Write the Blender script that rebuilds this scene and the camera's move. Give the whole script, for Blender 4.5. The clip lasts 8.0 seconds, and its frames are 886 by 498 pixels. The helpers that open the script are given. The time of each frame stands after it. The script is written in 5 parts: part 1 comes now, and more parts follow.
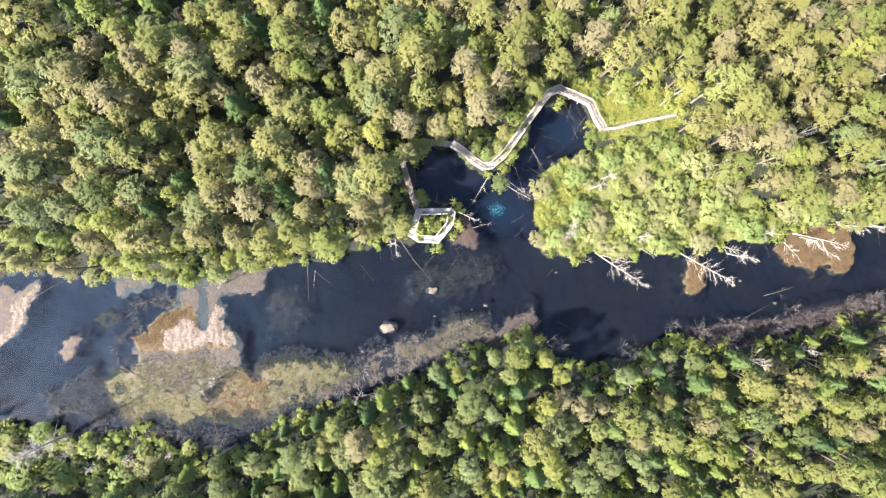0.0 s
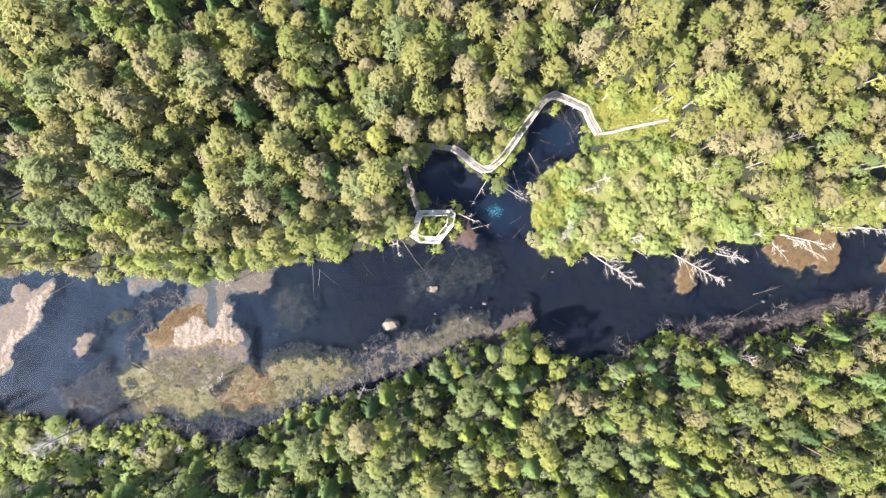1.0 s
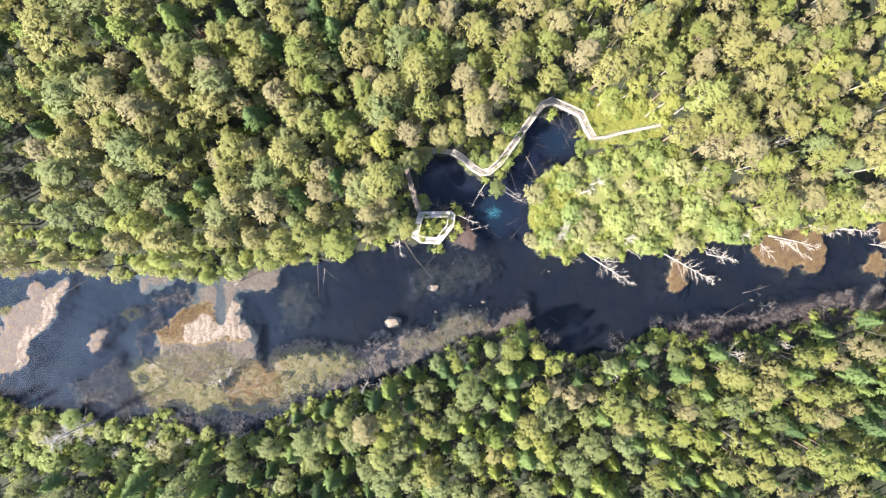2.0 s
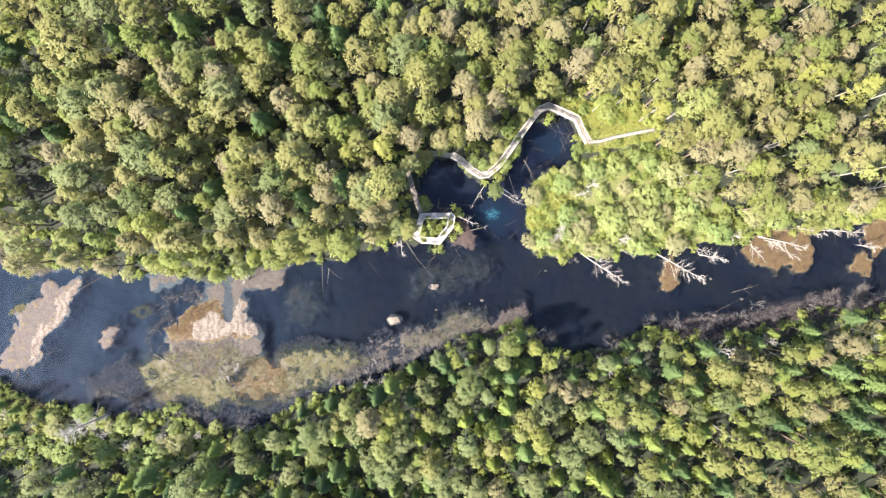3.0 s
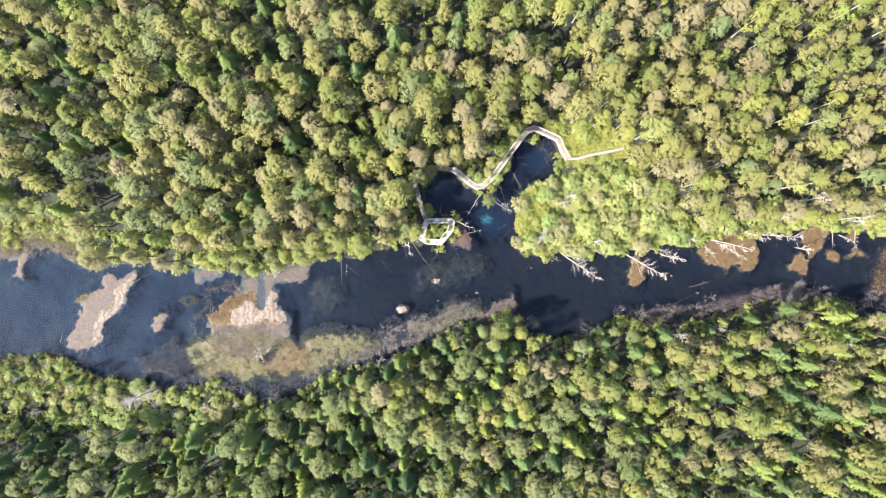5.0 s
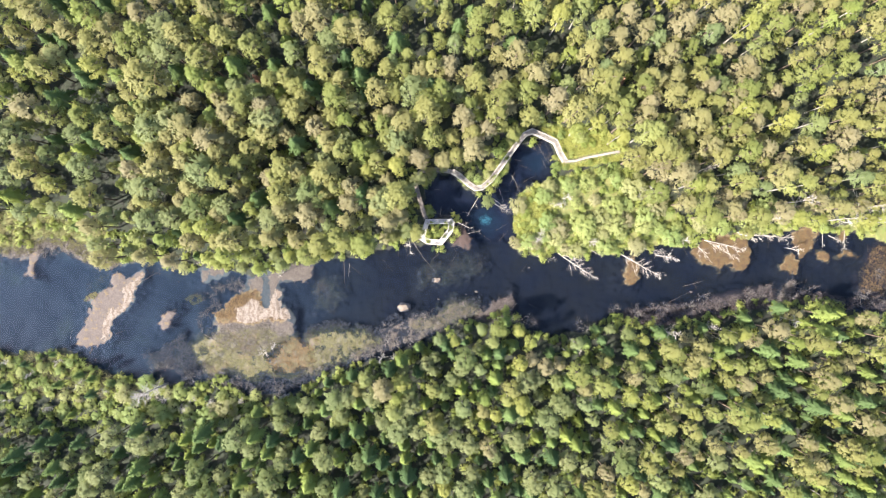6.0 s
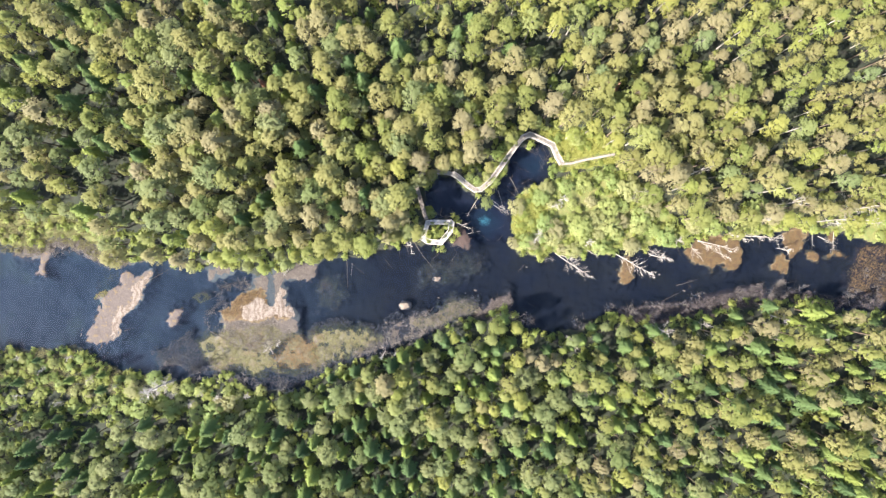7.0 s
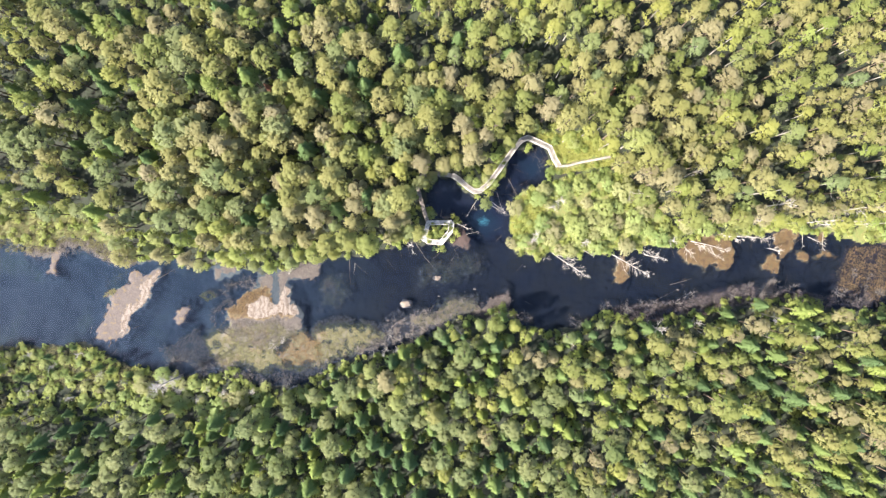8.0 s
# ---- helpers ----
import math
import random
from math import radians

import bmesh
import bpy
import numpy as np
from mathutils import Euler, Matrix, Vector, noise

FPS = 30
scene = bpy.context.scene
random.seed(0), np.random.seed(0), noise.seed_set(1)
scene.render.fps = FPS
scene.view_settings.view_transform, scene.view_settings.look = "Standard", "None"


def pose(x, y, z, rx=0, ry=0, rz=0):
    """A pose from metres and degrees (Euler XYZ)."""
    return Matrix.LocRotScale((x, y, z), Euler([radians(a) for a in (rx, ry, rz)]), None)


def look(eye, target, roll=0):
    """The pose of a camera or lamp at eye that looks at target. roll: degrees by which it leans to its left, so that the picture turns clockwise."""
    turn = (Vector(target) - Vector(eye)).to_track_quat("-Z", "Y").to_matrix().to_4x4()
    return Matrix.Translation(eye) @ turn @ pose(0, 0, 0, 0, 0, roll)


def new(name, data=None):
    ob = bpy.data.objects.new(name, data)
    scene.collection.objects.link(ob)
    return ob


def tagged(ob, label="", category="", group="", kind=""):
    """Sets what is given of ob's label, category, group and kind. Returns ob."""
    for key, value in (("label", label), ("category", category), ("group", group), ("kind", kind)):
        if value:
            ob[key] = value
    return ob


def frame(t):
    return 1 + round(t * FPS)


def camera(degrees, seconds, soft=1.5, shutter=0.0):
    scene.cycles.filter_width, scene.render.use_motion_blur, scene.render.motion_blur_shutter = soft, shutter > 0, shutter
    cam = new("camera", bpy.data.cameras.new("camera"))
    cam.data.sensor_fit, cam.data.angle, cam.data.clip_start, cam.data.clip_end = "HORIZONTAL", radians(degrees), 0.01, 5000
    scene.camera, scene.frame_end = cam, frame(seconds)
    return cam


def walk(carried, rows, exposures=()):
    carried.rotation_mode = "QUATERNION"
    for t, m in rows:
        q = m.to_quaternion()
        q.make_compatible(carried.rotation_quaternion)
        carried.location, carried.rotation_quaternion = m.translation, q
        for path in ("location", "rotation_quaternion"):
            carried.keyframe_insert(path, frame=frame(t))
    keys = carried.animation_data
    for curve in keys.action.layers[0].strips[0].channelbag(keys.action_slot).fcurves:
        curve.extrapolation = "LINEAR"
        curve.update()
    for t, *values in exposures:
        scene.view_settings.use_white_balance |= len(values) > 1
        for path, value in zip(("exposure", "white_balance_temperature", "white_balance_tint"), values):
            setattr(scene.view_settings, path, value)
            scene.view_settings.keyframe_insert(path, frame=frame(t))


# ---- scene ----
# A spring-fed forest river seen straight down from a camera that rises above it.
# x: along the river, y: across it, z = 0: the water's surface.

# ---- camera ----
cam = camera(73.0, 8.0, 1.25)
# seconds, place, tilts about x and y, turn
PATH = [
    (0, 0.004, 0.005, 100.000, 0.118, 0.080, 0.000),
    (0.5, -0.044, 0.062, 101.848, 0.093, 0.069, 0.031),
    (1, -0.092, 0.119, 103.697, 0.068, 0.058, 0.063),
    (1.5, -0.142, 0.179, 105.634, 0.042, 0.046, 0.096),
    (3, -0.288, 0.353, 111.245, -0.032, 0.013, 0.191),
    (3.5, -0.337, 0.411, 113.138, -0.058, 0.002, 0.223),
    (3.9, -0.378, 0.459, 114.691, -0.078, -0.008, 0.250),
    (4, -0.388, 0.471, 115.071, -0.083, -0.010, 0.256),
    (4.1, -0.471, 0.570, 118.271, -0.126, -0.029, 0.310),
    (4.2, -0.562, 0.679, 121.771, -0.173, -0.050, 0.370),
    (4.3, -0.653, 0.787, 125.271, -0.220, -0.071, 0.429),
    (4.4, -0.730, 0.879, 128.259, -0.259, -0.088, 0.480),
    (4.5, -0.745, 0.896, 128.809, -0.267, -0.092, 0.489),
    (4.6, -0.754, 0.908, 129.179, -0.272, -0.094, 0.496),
    (6, -0.890, 1.069, 134.401, -0.341, -0.125, 0.584),
    (6.5, -0.938, 1.127, 136.266, -0.366, -0.136, 0.616),
    (7, -0.989, 1.187, 138.202, -0.392, -0.148, 0.649),
    (7.5, -1.039, 1.246, 140.123, -0.418, -0.159, 0.682),
    (8, -1.088, 1.305, 142.014, -0.443, -0.170, 0.714),
]
walk(cam, [(t, pose(x, y, z, rx, ry, rz)) for t, x, y, z, rx, ry, rz in PATH], [(0, 2.25, 6500, 15), (8, 2.25, 6500, 15)])

# ---- light ----
SUN_HEIGHT, SUN_SIDE = 43.0, 207.0      # degrees; the side is counted from +x, anticlockwise
world = bpy.data.worlds.new("sky")
scene.world = world
world.use_nodes = True
sky = world.node_tree.nodes.new("ShaderNodeTexSky")
sky.sky_type, sky.sun_disc, sky.dust_density = "NISHITA", False, 1.0
sky.sun_elevation, sky.sun_rotation = radians(SUN_HEIGHT), radians(90 - SUN_SIDE)
world.node_tree.links.new(sky.outputs[0], world.node_tree.nodes["Background"].inputs[0])
world.node_tree.nodes["Background"].inputs[1].default_value = 0.115
lamp = bpy.data.lights.new("sun", "SUN")
lamp.energy, lamp.angle, lamp.color = 5.0, radians(0.6), (1.0, 0.95, 0.87)
sun = new("sun", lamp)
a, e = radians(SUN_SIDE), radians(SUN_HEIGHT)
sun.matrix_world = look((200 * math.cos(a) * math.cos(e), 200 * math.sin(a) * math.cos(e), 200 * math.sin(e)), (0, 0, 0))

rng = np.random.default_rng(7)


# ---- materials ----
class Nodes:
    """A node material under construction."""

    def __init__(self, name):
        self.mat = bpy.data.materials.new(name)
        self.mat.use_nodes = True
        self.tree = self.mat.node_tree
        self.bsdf = self.tree.nodes["Principled BSDF"]
        self.out = self.tree.nodes["Material Output"]

    def node(self, kind, **inputs):
        n = self.tree.nodes.new(kind)
        for key, value in inputs.items():
            self.set(n.inputs[key.replace("_", " ")], value)
        return n

    def set(self, socket, value):
        if isinstance(value, bpy.types.NodeSocket):
            self.tree.links.new(value, socket)
        else:
            socket.default_value = value

    def math(self, op, x, y=0.0, clamp=False):
        n = self.tree.nodes.new("ShaderNodeMath")
        n.operation, n.use_clamp = op, clamp
        self.set(n.inputs[0], x), self.set(n.inputs[1], y)
        return n.outputs[0]

    def mix(self, fac, c1, c2, blend="MIX"):
        n = self.tree.nodes.new("ShaderNodeMix")
        n.data_type, n.blend_type = "RGBA", blend
        self.set(n.inputs[0], fac)
        for socket, value in ((n.inputs[6], c1), (n.inputs[7], c2)):
            self.set(socket, (*value, 1) if isinstance(value, tuple) and len(value) == 3 else value)
        return n.outputs[2]

    def noise(self, scale, detail=4.0, coords="Object"):
        c = self.tree.nodes.new("ShaderNodeTexCoord")
        n = self.node("ShaderNodeTexNoise", Vector=c.outputs[coords], Scale=scale, Detail=detail)
        return n.outputs[0]

    def ramp(self, x, lo, hi):
        n = self.tree.nodes.new("ShaderNodeMapRange")
        n.clamp = True
        for i, v in enumerate((x, lo, hi, 0.0, 1.0)):
            self.set(n.inputs[i], v)
        return n.outputs[0]

    def attr(self, name):
        n = self.tree.nodes.new("ShaderNodeAttribute")
        n.attribute_name = name
        return n.outputs["Fac"]

    def bump(self, height, strength, distance):
        n = self.node("ShaderNodeBump", Height=height, Strength=strength, Distance=distance)
        self.set(self.bsdf.inputs["Normal"], n.outputs[0])


def foliage(name, tints, through_light=0.3):
    """Leaves: the tint differs from tree to tree and from leaf to leaf, and light comes through them."""
    m = Nodes(name)
    info = m.tree.nodes.new("ShaderNodeObjectInfo")
    tone = m.math("FRACT", m.math("ADD", m.attr("tone"), info.outputs["Random"]))
    colour = m.mix(m.ramp(tone, 0.0, 0.5), tints[0], tints[1])
    colour = m.mix(m.ramp(tone, 0.5, 1.0), colour, tints[2])
    leaf = m.tree.nodes.new("ShaderNodeNewGeometry").outputs["Random Per Island"]
    colour = m.mix(1.0, colour, m.mix(leaf, (0.9, 0.91, 0.88), (1.1, 1.09, 1.1)), "MULTIPLY")
    m.set(m.bsdf.inputs["Base Color"], colour)
    m.set(m.bsdf.inputs["Roughness"], 0.6)
    m.set(m.bsdf.inputs["Specular IOR Level"], 0.12)
    glow = m.node("ShaderNodeBsdfTranslucent", Color=colour)
    both = m.node("ShaderNodeMixShader", Fac=through_light)
    m.set(both.inputs[1], m.bsdf.outputs[0]), m.set(both.inputs[2], glow.outputs[0])
    m.set(m.out.inputs[0], both.outputs[0])
    return m.mat


def wood(name, dark, light, scale=6.0, rough=0.8):
    """Bark or weathered timber: streaks and stains."""
    m = Nodes(name)
    info = m.tree.nodes.new("ShaderNodeObjectInfo")
    island = m.tree.nodes.new("ShaderNodeNewGeometry").outputs["Random Per Island"]
    colour = m.mix(m.noise(scale, 6), dark, light)
    colour = m.mix(m.ramp(m.noise(0.7), 0.35, 0.7), colour, m.mix(0.5, colour, dark))
    colour = m.mix(1.0, colour, m.mix(m.math("FRACT", m.math("ADD", island, info.outputs["Random"])), (0.78, 0.77, 0.75), (1.15, 1.14, 1.1)), "MULTIPLY")
    m.set(m.bsdf.inputs["Base Color"], colour)
    m.set(m.bsdf.inputs["Roughness"], rough)
    m.bump(m.noise(scale * 3, 5), 0.5, 0.02)
    return m.mat


def ground_material():
    m = Nodes("ground")
    fine, mid, wide = m.noise(3.2, 7), m.noise(0.9, 6), m.noise(0.17, 5)
    grain = m.noise(7.0, 4)
    # wet peat soil, darkened further with the shade of the forest gaps
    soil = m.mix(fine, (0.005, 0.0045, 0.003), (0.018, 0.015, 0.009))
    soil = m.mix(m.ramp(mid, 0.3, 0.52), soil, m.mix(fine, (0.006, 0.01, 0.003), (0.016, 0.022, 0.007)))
    bed = m.mix(mid, (0.0014, 0.002, 0.005), (0.0045, 0.005, 0.009))
    bed = m.mix(m.ramp(wide, 0.38, 0.66), bed, m.mix(fine, (0.004, 0.0035, 0.003), (0.017, 0.013, 0.008)))
    bed = m.mix(m.math("MULTIPLY", m.ramp(grain, 0.53, 0.7), 0.5), bed, (0.018, 0.017, 0.013))
    # bluish haze on the western water, painted into the bed with paler patches
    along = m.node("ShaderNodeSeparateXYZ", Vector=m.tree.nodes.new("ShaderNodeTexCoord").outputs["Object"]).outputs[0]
    west_haze = m.mix(m.ramp(wide, 0.35, 0.65), (0.01, 0.024, 0.034), (0.028, 0.045, 0.055))
    west_haze = m.mix(m.ramp(m.noise(0.11, 3), 0.56, 0.7), west_haze, (0.034, 0.054, 0.05))
    west_haze = m.mix(m.math("MULTIPLY", m.ramp(grain, 0.5, 0.7), 0.25), west_haze, (0.085, 0.085, 0.085))
    bed = m.mix(m.math("POWER", m.ramp(along, -14.0, -75.0), 0.8), bed, west_haze)
    edge = m.math("MULTIPLY", m.math("SUBTRACT", m.math("ADD", m.math("MULTIPLY", mid, 0.6), m.math("MULTIPLY", fine, 0.4)), 0.5), 1.6)

    def cover(name, lo=0.35, hi=0.65):
        return m.ramp(m.math("ADD", m.attr(name), edge), lo, hi)

    bed = m.mix(m.attr("deep"), bed, m.mix(mid, (0.003, 0.004, 0.011), (0.008, 0.01, 0.022)))
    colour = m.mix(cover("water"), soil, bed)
    mud = m.mix(fine, (0.016, 0.012, 0.01), (0.07, 0.056, 0.046))
    mud = m.mix(m.ramp(grain, 0.5, 0.66), mud, (0.085, 0.072, 0.055))
    colour = m.mix(cover("mud"), colour, mud)
    clay = m.mix(m.ramp(fine, 0.3, 0.7), (0.055, 0.043, 0.035), (0.08, 0.063, 0.053))
    colour = m.mix(cover("clay"), colour, m.mix(m.ramp(mid, 0.55, 0.62), clay, (0.09, 0.065, 0.035)))
    meadow = m.mix(fine, (0.045, 0.048, 0.014), (0.18, 0.17, 0.05))
    colour = m.mix(cover("meadow"), colour, m.mix(m.ramp(mid, 0.4, 0.6), meadow, (0.085, 0.105, 0.024)))
    weed = m.mix(fine, (0.03, 0.028, 0.016), (0.098, 0.088, 0.04))
    weed = m.mix(m.ramp(wide, 0.5, 0.66), weed, m.mix(fine, (0.06, 0.036, 0.022), (0.17, 0.105, 0.055)))
    weed = m.mix(m.ramp(grain, 0.48, 0.66), weed, (0.1, 0.092, 0.05))
    weed = m.mix(m.ramp(m.noise(0.45, 5), 0.54, 0.72), weed, m.mix(fine, (0.05, 0.045, 0.04), (0.15, 0.135, 0.12)))
    colour = m.mix(cover("weed", 0.2, 0.75), colour, weed)
    peat = m.mix(fine, (0.009, 0.006, 0.005), (0.05, 0.031, 0.023))
    peat = m.mix(m.ramp(grain, 0.5, 0.62), peat, (0.068, 0.038, 0.028))
    colour = m.mix(cover("peat", 0.3, 0.8), colour, peat)
    rust = m.mix(fine, (0.027, 0.015, 0.004), (0.1, 0.057, 0.014))
    rust = m.mix(m.ramp(mid, 0.5, 0.72), rust, m.mix(grain, (0.028, 0.02, 0.007), (0.07, 0.05, 0.018)))
    rust = m.mix(m.math("MULTIPLY", m.ramp(grain, 0.52, 0.64), 0.6), rust, (0.03, 0.021, 0.012))
    rim = m.math("MULTIPLY", m.ramp(m.attr("rust"), 0.99, 0.8), m.ramp(mid, 0.42, 0.56))
    rust = m.mix(m.math("MULTIPLY", rim, 0.75), rust, m.mix(fine, (0.06, 0.043, 0.02), (0.14, 0.108, 0.058)))
    rust = m.mix(m.math("MULTIPLY", m.ramp(mid, 0.5, 0.4), 0.55), rust, (0.026, 0.014, 0.007))
    colour = m.mix(cover("rust"), colour, rust)
    sand = m.mix(m.ramp(fine, 0.4, 0.58), (0.07, 0.05, 0.036), (0.118, 0.092, 0.068))
    ribs = m.node("ShaderNodeTexWave", Vector=m.tree.nodes.new("ShaderNodeTexCoord").outputs["Object"], Scale=0.22, Distortion=14.0, Detail=3.0, Detail_Scale=0.9).outputs["Fac"]
    sand = m.mix(m.ramp(ribs, 0.25, 0.7), sand, m.mix(m.ramp(fine, 0.35, 0.6), (0.105, 0.083, 0.063), (0.155, 0.128, 0.102)))
    colour = m.mix(cover("sand"), colour, sand)
    colour = m.mix(m.math("MULTIPLY", m.attr("teal"), 0.8), colour, m.mix(mid, (0.003, 0.014, 0.022), (0.012, 0.04, 0.05)))
    jet = m.mix(m.ramp(fine, 0.4, 0.65), (0.012, 0.05, 0.06), (0.075, 0.235, 0.22))
    colour = m.mix(m.ramp(m.math("ADD", m.attr("spring"), m.math("MULTIPLY", edge, 1.5)), 0.55, 0.95), colour, jet)
    m.set(m.bsdf.inputs["Base Color"], colour)
    m.set(m.bsdf.inputs["Roughness"], 0.9)
    m.bump(m.math("ADD", fine, m.math("MULTIPLY", mid, 2.0)), 0.6, 0.12)
    return m.mat


def water_material():
    m = Nodes("clear_water")
    clear = m.node("ShaderNodeBsdfTransparent", Color=(0.5, 0.58, 0.7, 1))
    gloss = m.node("ShaderNodeBsdfAnisotropic", Color=(0.72, 0.75, 0.82, 1), Roughness=0.2)
    gloss.distribution = "BECKMANN"
    fres = m.node("ShaderNodeFresnel", IOR=1.33)
    both = m.node("ShaderNodeMixShader", Fac=fres.outputs[0])
    m.set(both.inputs[1], clear.outputs[0]), m.set(both.inputs[2], gloss.outputs[0])
    m.set(m.out.inputs[0], both.outputs[0])
    return m.mat


GROUND, WATER = ground_material(), water_material()
PINE = foliage("pine_needles", ((0.155, 0.178, 0.052), (0.208, 0.202, 0.07), (0.22, 0.194, 0.106)), 0.45)
BIRCH = foliage("birch_leaves", ((0.165, 0.208, 0.055), (0.238, 0.24, 0.066), (0.152, 0.192, 0.084)), 0.46)
ALDER = foliage("alder_leaves", ((0.147, 0.178, 0.072), (0.19, 0.204, 0.086), (0.115, 0.145, 0.051)), 0.45)
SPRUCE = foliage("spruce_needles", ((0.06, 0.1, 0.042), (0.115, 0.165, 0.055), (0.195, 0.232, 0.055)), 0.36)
WILLOW = foliage("willow_leaves", ((0.2, 0.262, 0.09), (0.27, 0.302, 0.104), (0.264, 0.245, 0.13)), 0.46)
SHRUB = foliage("shrub_leaves", ((0.178, 0.218, 0.055), (0.232, 0.25, 0.07), (0.135, 0.18, 0.052)), 0.46)
SEDGE = foliage("sedge_blades", ((0.122, 0.12, 0.048), (0.162, 0.154, 0.068), (0.108, 0.094, 0.054)), 0.25)
BROWN_SEDGE = foliage("withered_sedge_blades", ((0.175, 0.115, 0.045), (0.125, 0.085, 0.046), (0.1, 0.075, 0.05)), 0.25)
LUSH = foliage("lush_sedge_blades", ((0.24, 0.26, 0.06), (0.3, 0.3, 0.085), (0.2, 0.21, 0.055)), 0.4)
REED = foliage("dead_reed_stems", ((0.1, 0.086, 0.074), (0.165, 0.145, 0.125), (0.066, 0.055, 0.048)), 0.15)
BRUSH = foliage("leafless_brush_twigs", ((0.048, 0.038, 0.036), (0.115, 0.096, 0.088), (0.03, 0.025, 0.023)), 0.05)
RUSTY = foliage("dying_needles", ((0.28, 0.14, 0.09), (0.3, 0.16, 0.11), (0.26, 0.15, 0.09)), 0.2)
BARK = wood("bark", (0.07, 0.05, 0.035), (0.2, 0.15, 0.11))
PALE_BARK = wood("birch_bark", (0.16, 0.145, 0.125), (0.4, 0.375, 0.34))
DEADWOOD = wood("bleached_deadwood", (0.25, 0.225, 0.195), (0.48, 0.445, 0.4))
PALE_TWIGS = wood("weathered_grey_twigs", (0.085, 0.074, 0.066), (0.21, 0.19, 0.17))
SUNKWOOD = wood("wet_sunken_wood", (0.055, 0.044, 0.034), (0.15, 0.125, 0.1))
PLANK = wood("silvered_planks", (0.24, 0.22, 0.19), (0.42, 0.39, 0.35), 3.0)
OLD_PLANK = wood("greyed_old_planks", (0.15, 0.132, 0.108), (0.34, 0.305, 0.265), 3.0)
BROWN_PLANK = wood("damp_brown_planks", (0.09, 0.072, 0.055), (0.23, 0.19, 0.155), 3.0)
DECK = wood("bleached_deck_boards", (0.25, 0.235, 0.21), (0.46, 0.44, 0.41), 3.0)
STONE = wood("pale_stone", (0.07, 0.052, 0.038), (0.2, 0.165, 0.13), 2.5, 0.85)


# ---- mesh helpers ----
def mesh_of(name, verts, tris, material, attrs=(), smooth=False, normals=None):
    me = bpy.data.meshes.new(name)
    verts, tris = np.asarray(verts, np.float32), np.asarray(tris, np.int32)
    me.vertices.add(len(verts)), me.loops.add(tris.size), me.polygons.add(len(tris))
    me.vertices.foreach_set("co", verts.ravel())
    me.loops.foreach_set("vertex_index", tris.ravel())
    me.polygons.foreach_set("loop_start", np.arange(0, tris.size, 3, dtype=np.int32))
    me.polygons.foreach_set("use_smooth", np.full(len(tris), smooth))
    for key, values in attrs:
        me.attributes.new(key, "FLOAT", "POINT").data.foreach_set("value", np.asarray(values, np.float32))
    me.materials.append(material)
    me.update(calc_edges=True)
    me.validate()
    if normals is not None:
        me.normals_split_custom_set_from_vertices(np.asarray(normals, np.float32).tolist())
    return me


def joined(pieces):
    """One pair of verts and tris out of several."""
    verts, tris, n = [], [], 0
    for v, f in pieces:
        verts.append(v), tris.append(np.asarray(f) + n)
        n += len(v)
    return np.concatenate(verts), np.concatenate(tris)


def part(name, shape, material, parent=None, label="", smooth=False):
    """Links a shape (verts and tris) as one mesh object, under a thing or a part."""
    ob = new(name, mesh_of(name, *shape, material, smooth=smooth))
    ob.parent = parent
    if label:
        tagged(ob, label)
    return ob


def tube(points, radii, sides=6):
    """A round bar that bends and tapers along points."""
    p = np.asarray(points, float)
    way = np.gradient(p, axis=0)
    way /= np.linalg.norm(way, axis=1)[:, None] + 1e-9
    ref = np.where(np.abs(way[:, 2:3]) > 0.9, (1.0, 0, 0), (0, 0, 1.0))
    u = np.cross(way, ref)
    u /= np.linalg.norm(u, axis=1)[:, None]
    w = np.cross(way, u)
    ang = np.linspace(0, 2 * np.pi, sides, endpoint=False)
    ring = u[:, None] * np.cos(ang)[None, :, None] + w[:, None] * np.sin(ang)[None, :, None]
    verts = (p[:, None] + ring * np.asarray(radii, float)[:, None, None]).reshape(-1, 3)
    tris, n = [], len(p)
    for i in range(n - 1):
        for j in range(sides):
            a0, b0 = i * sides + j, i * sides + (j + 1) % sides
            tris += [(a0, b0, b0 + sides), (a0, b0 + sides, a0 + sides)]
    for j in range(1, sides - 1):
        tris += [(0, j + 1, j), ((n - 1) * sides, (n - 1) * sides + j, (n - 1) * sides + j + 1)]
    return verts, np.array(tris)


BOX_TRIS = np.array([(0, 2, 1), (1, 2, 3), (4, 5, 6), (5, 7, 6), (0, 1, 4), (1, 5, 4), (2, 6, 3), (3, 6, 7), (0, 4, 2), (2, 4, 6), (1, 3, 5), (3, 7, 5)])


def beam(p, q, width, height):
    """A squared timber from p to q."""
    p, q = np.asarray(p, float), np.asarray(q, float)
    d = (q - p) / np.linalg.norm(q - p)
    side = np.cross(d, (0, 0, 1.0)) if abs(d[2]) < 0.9 else np.array((1.0, 0, 0))
    side /= np.linalg.norm(side)
    up = np.cross(side, d)
    verts = [e + side * width / 2 * i + up * height / 2 * j for i in (-1, 1) for j in (-1, 1) for e in (p, q)]
    return np.array(verts), BOX_TRIS


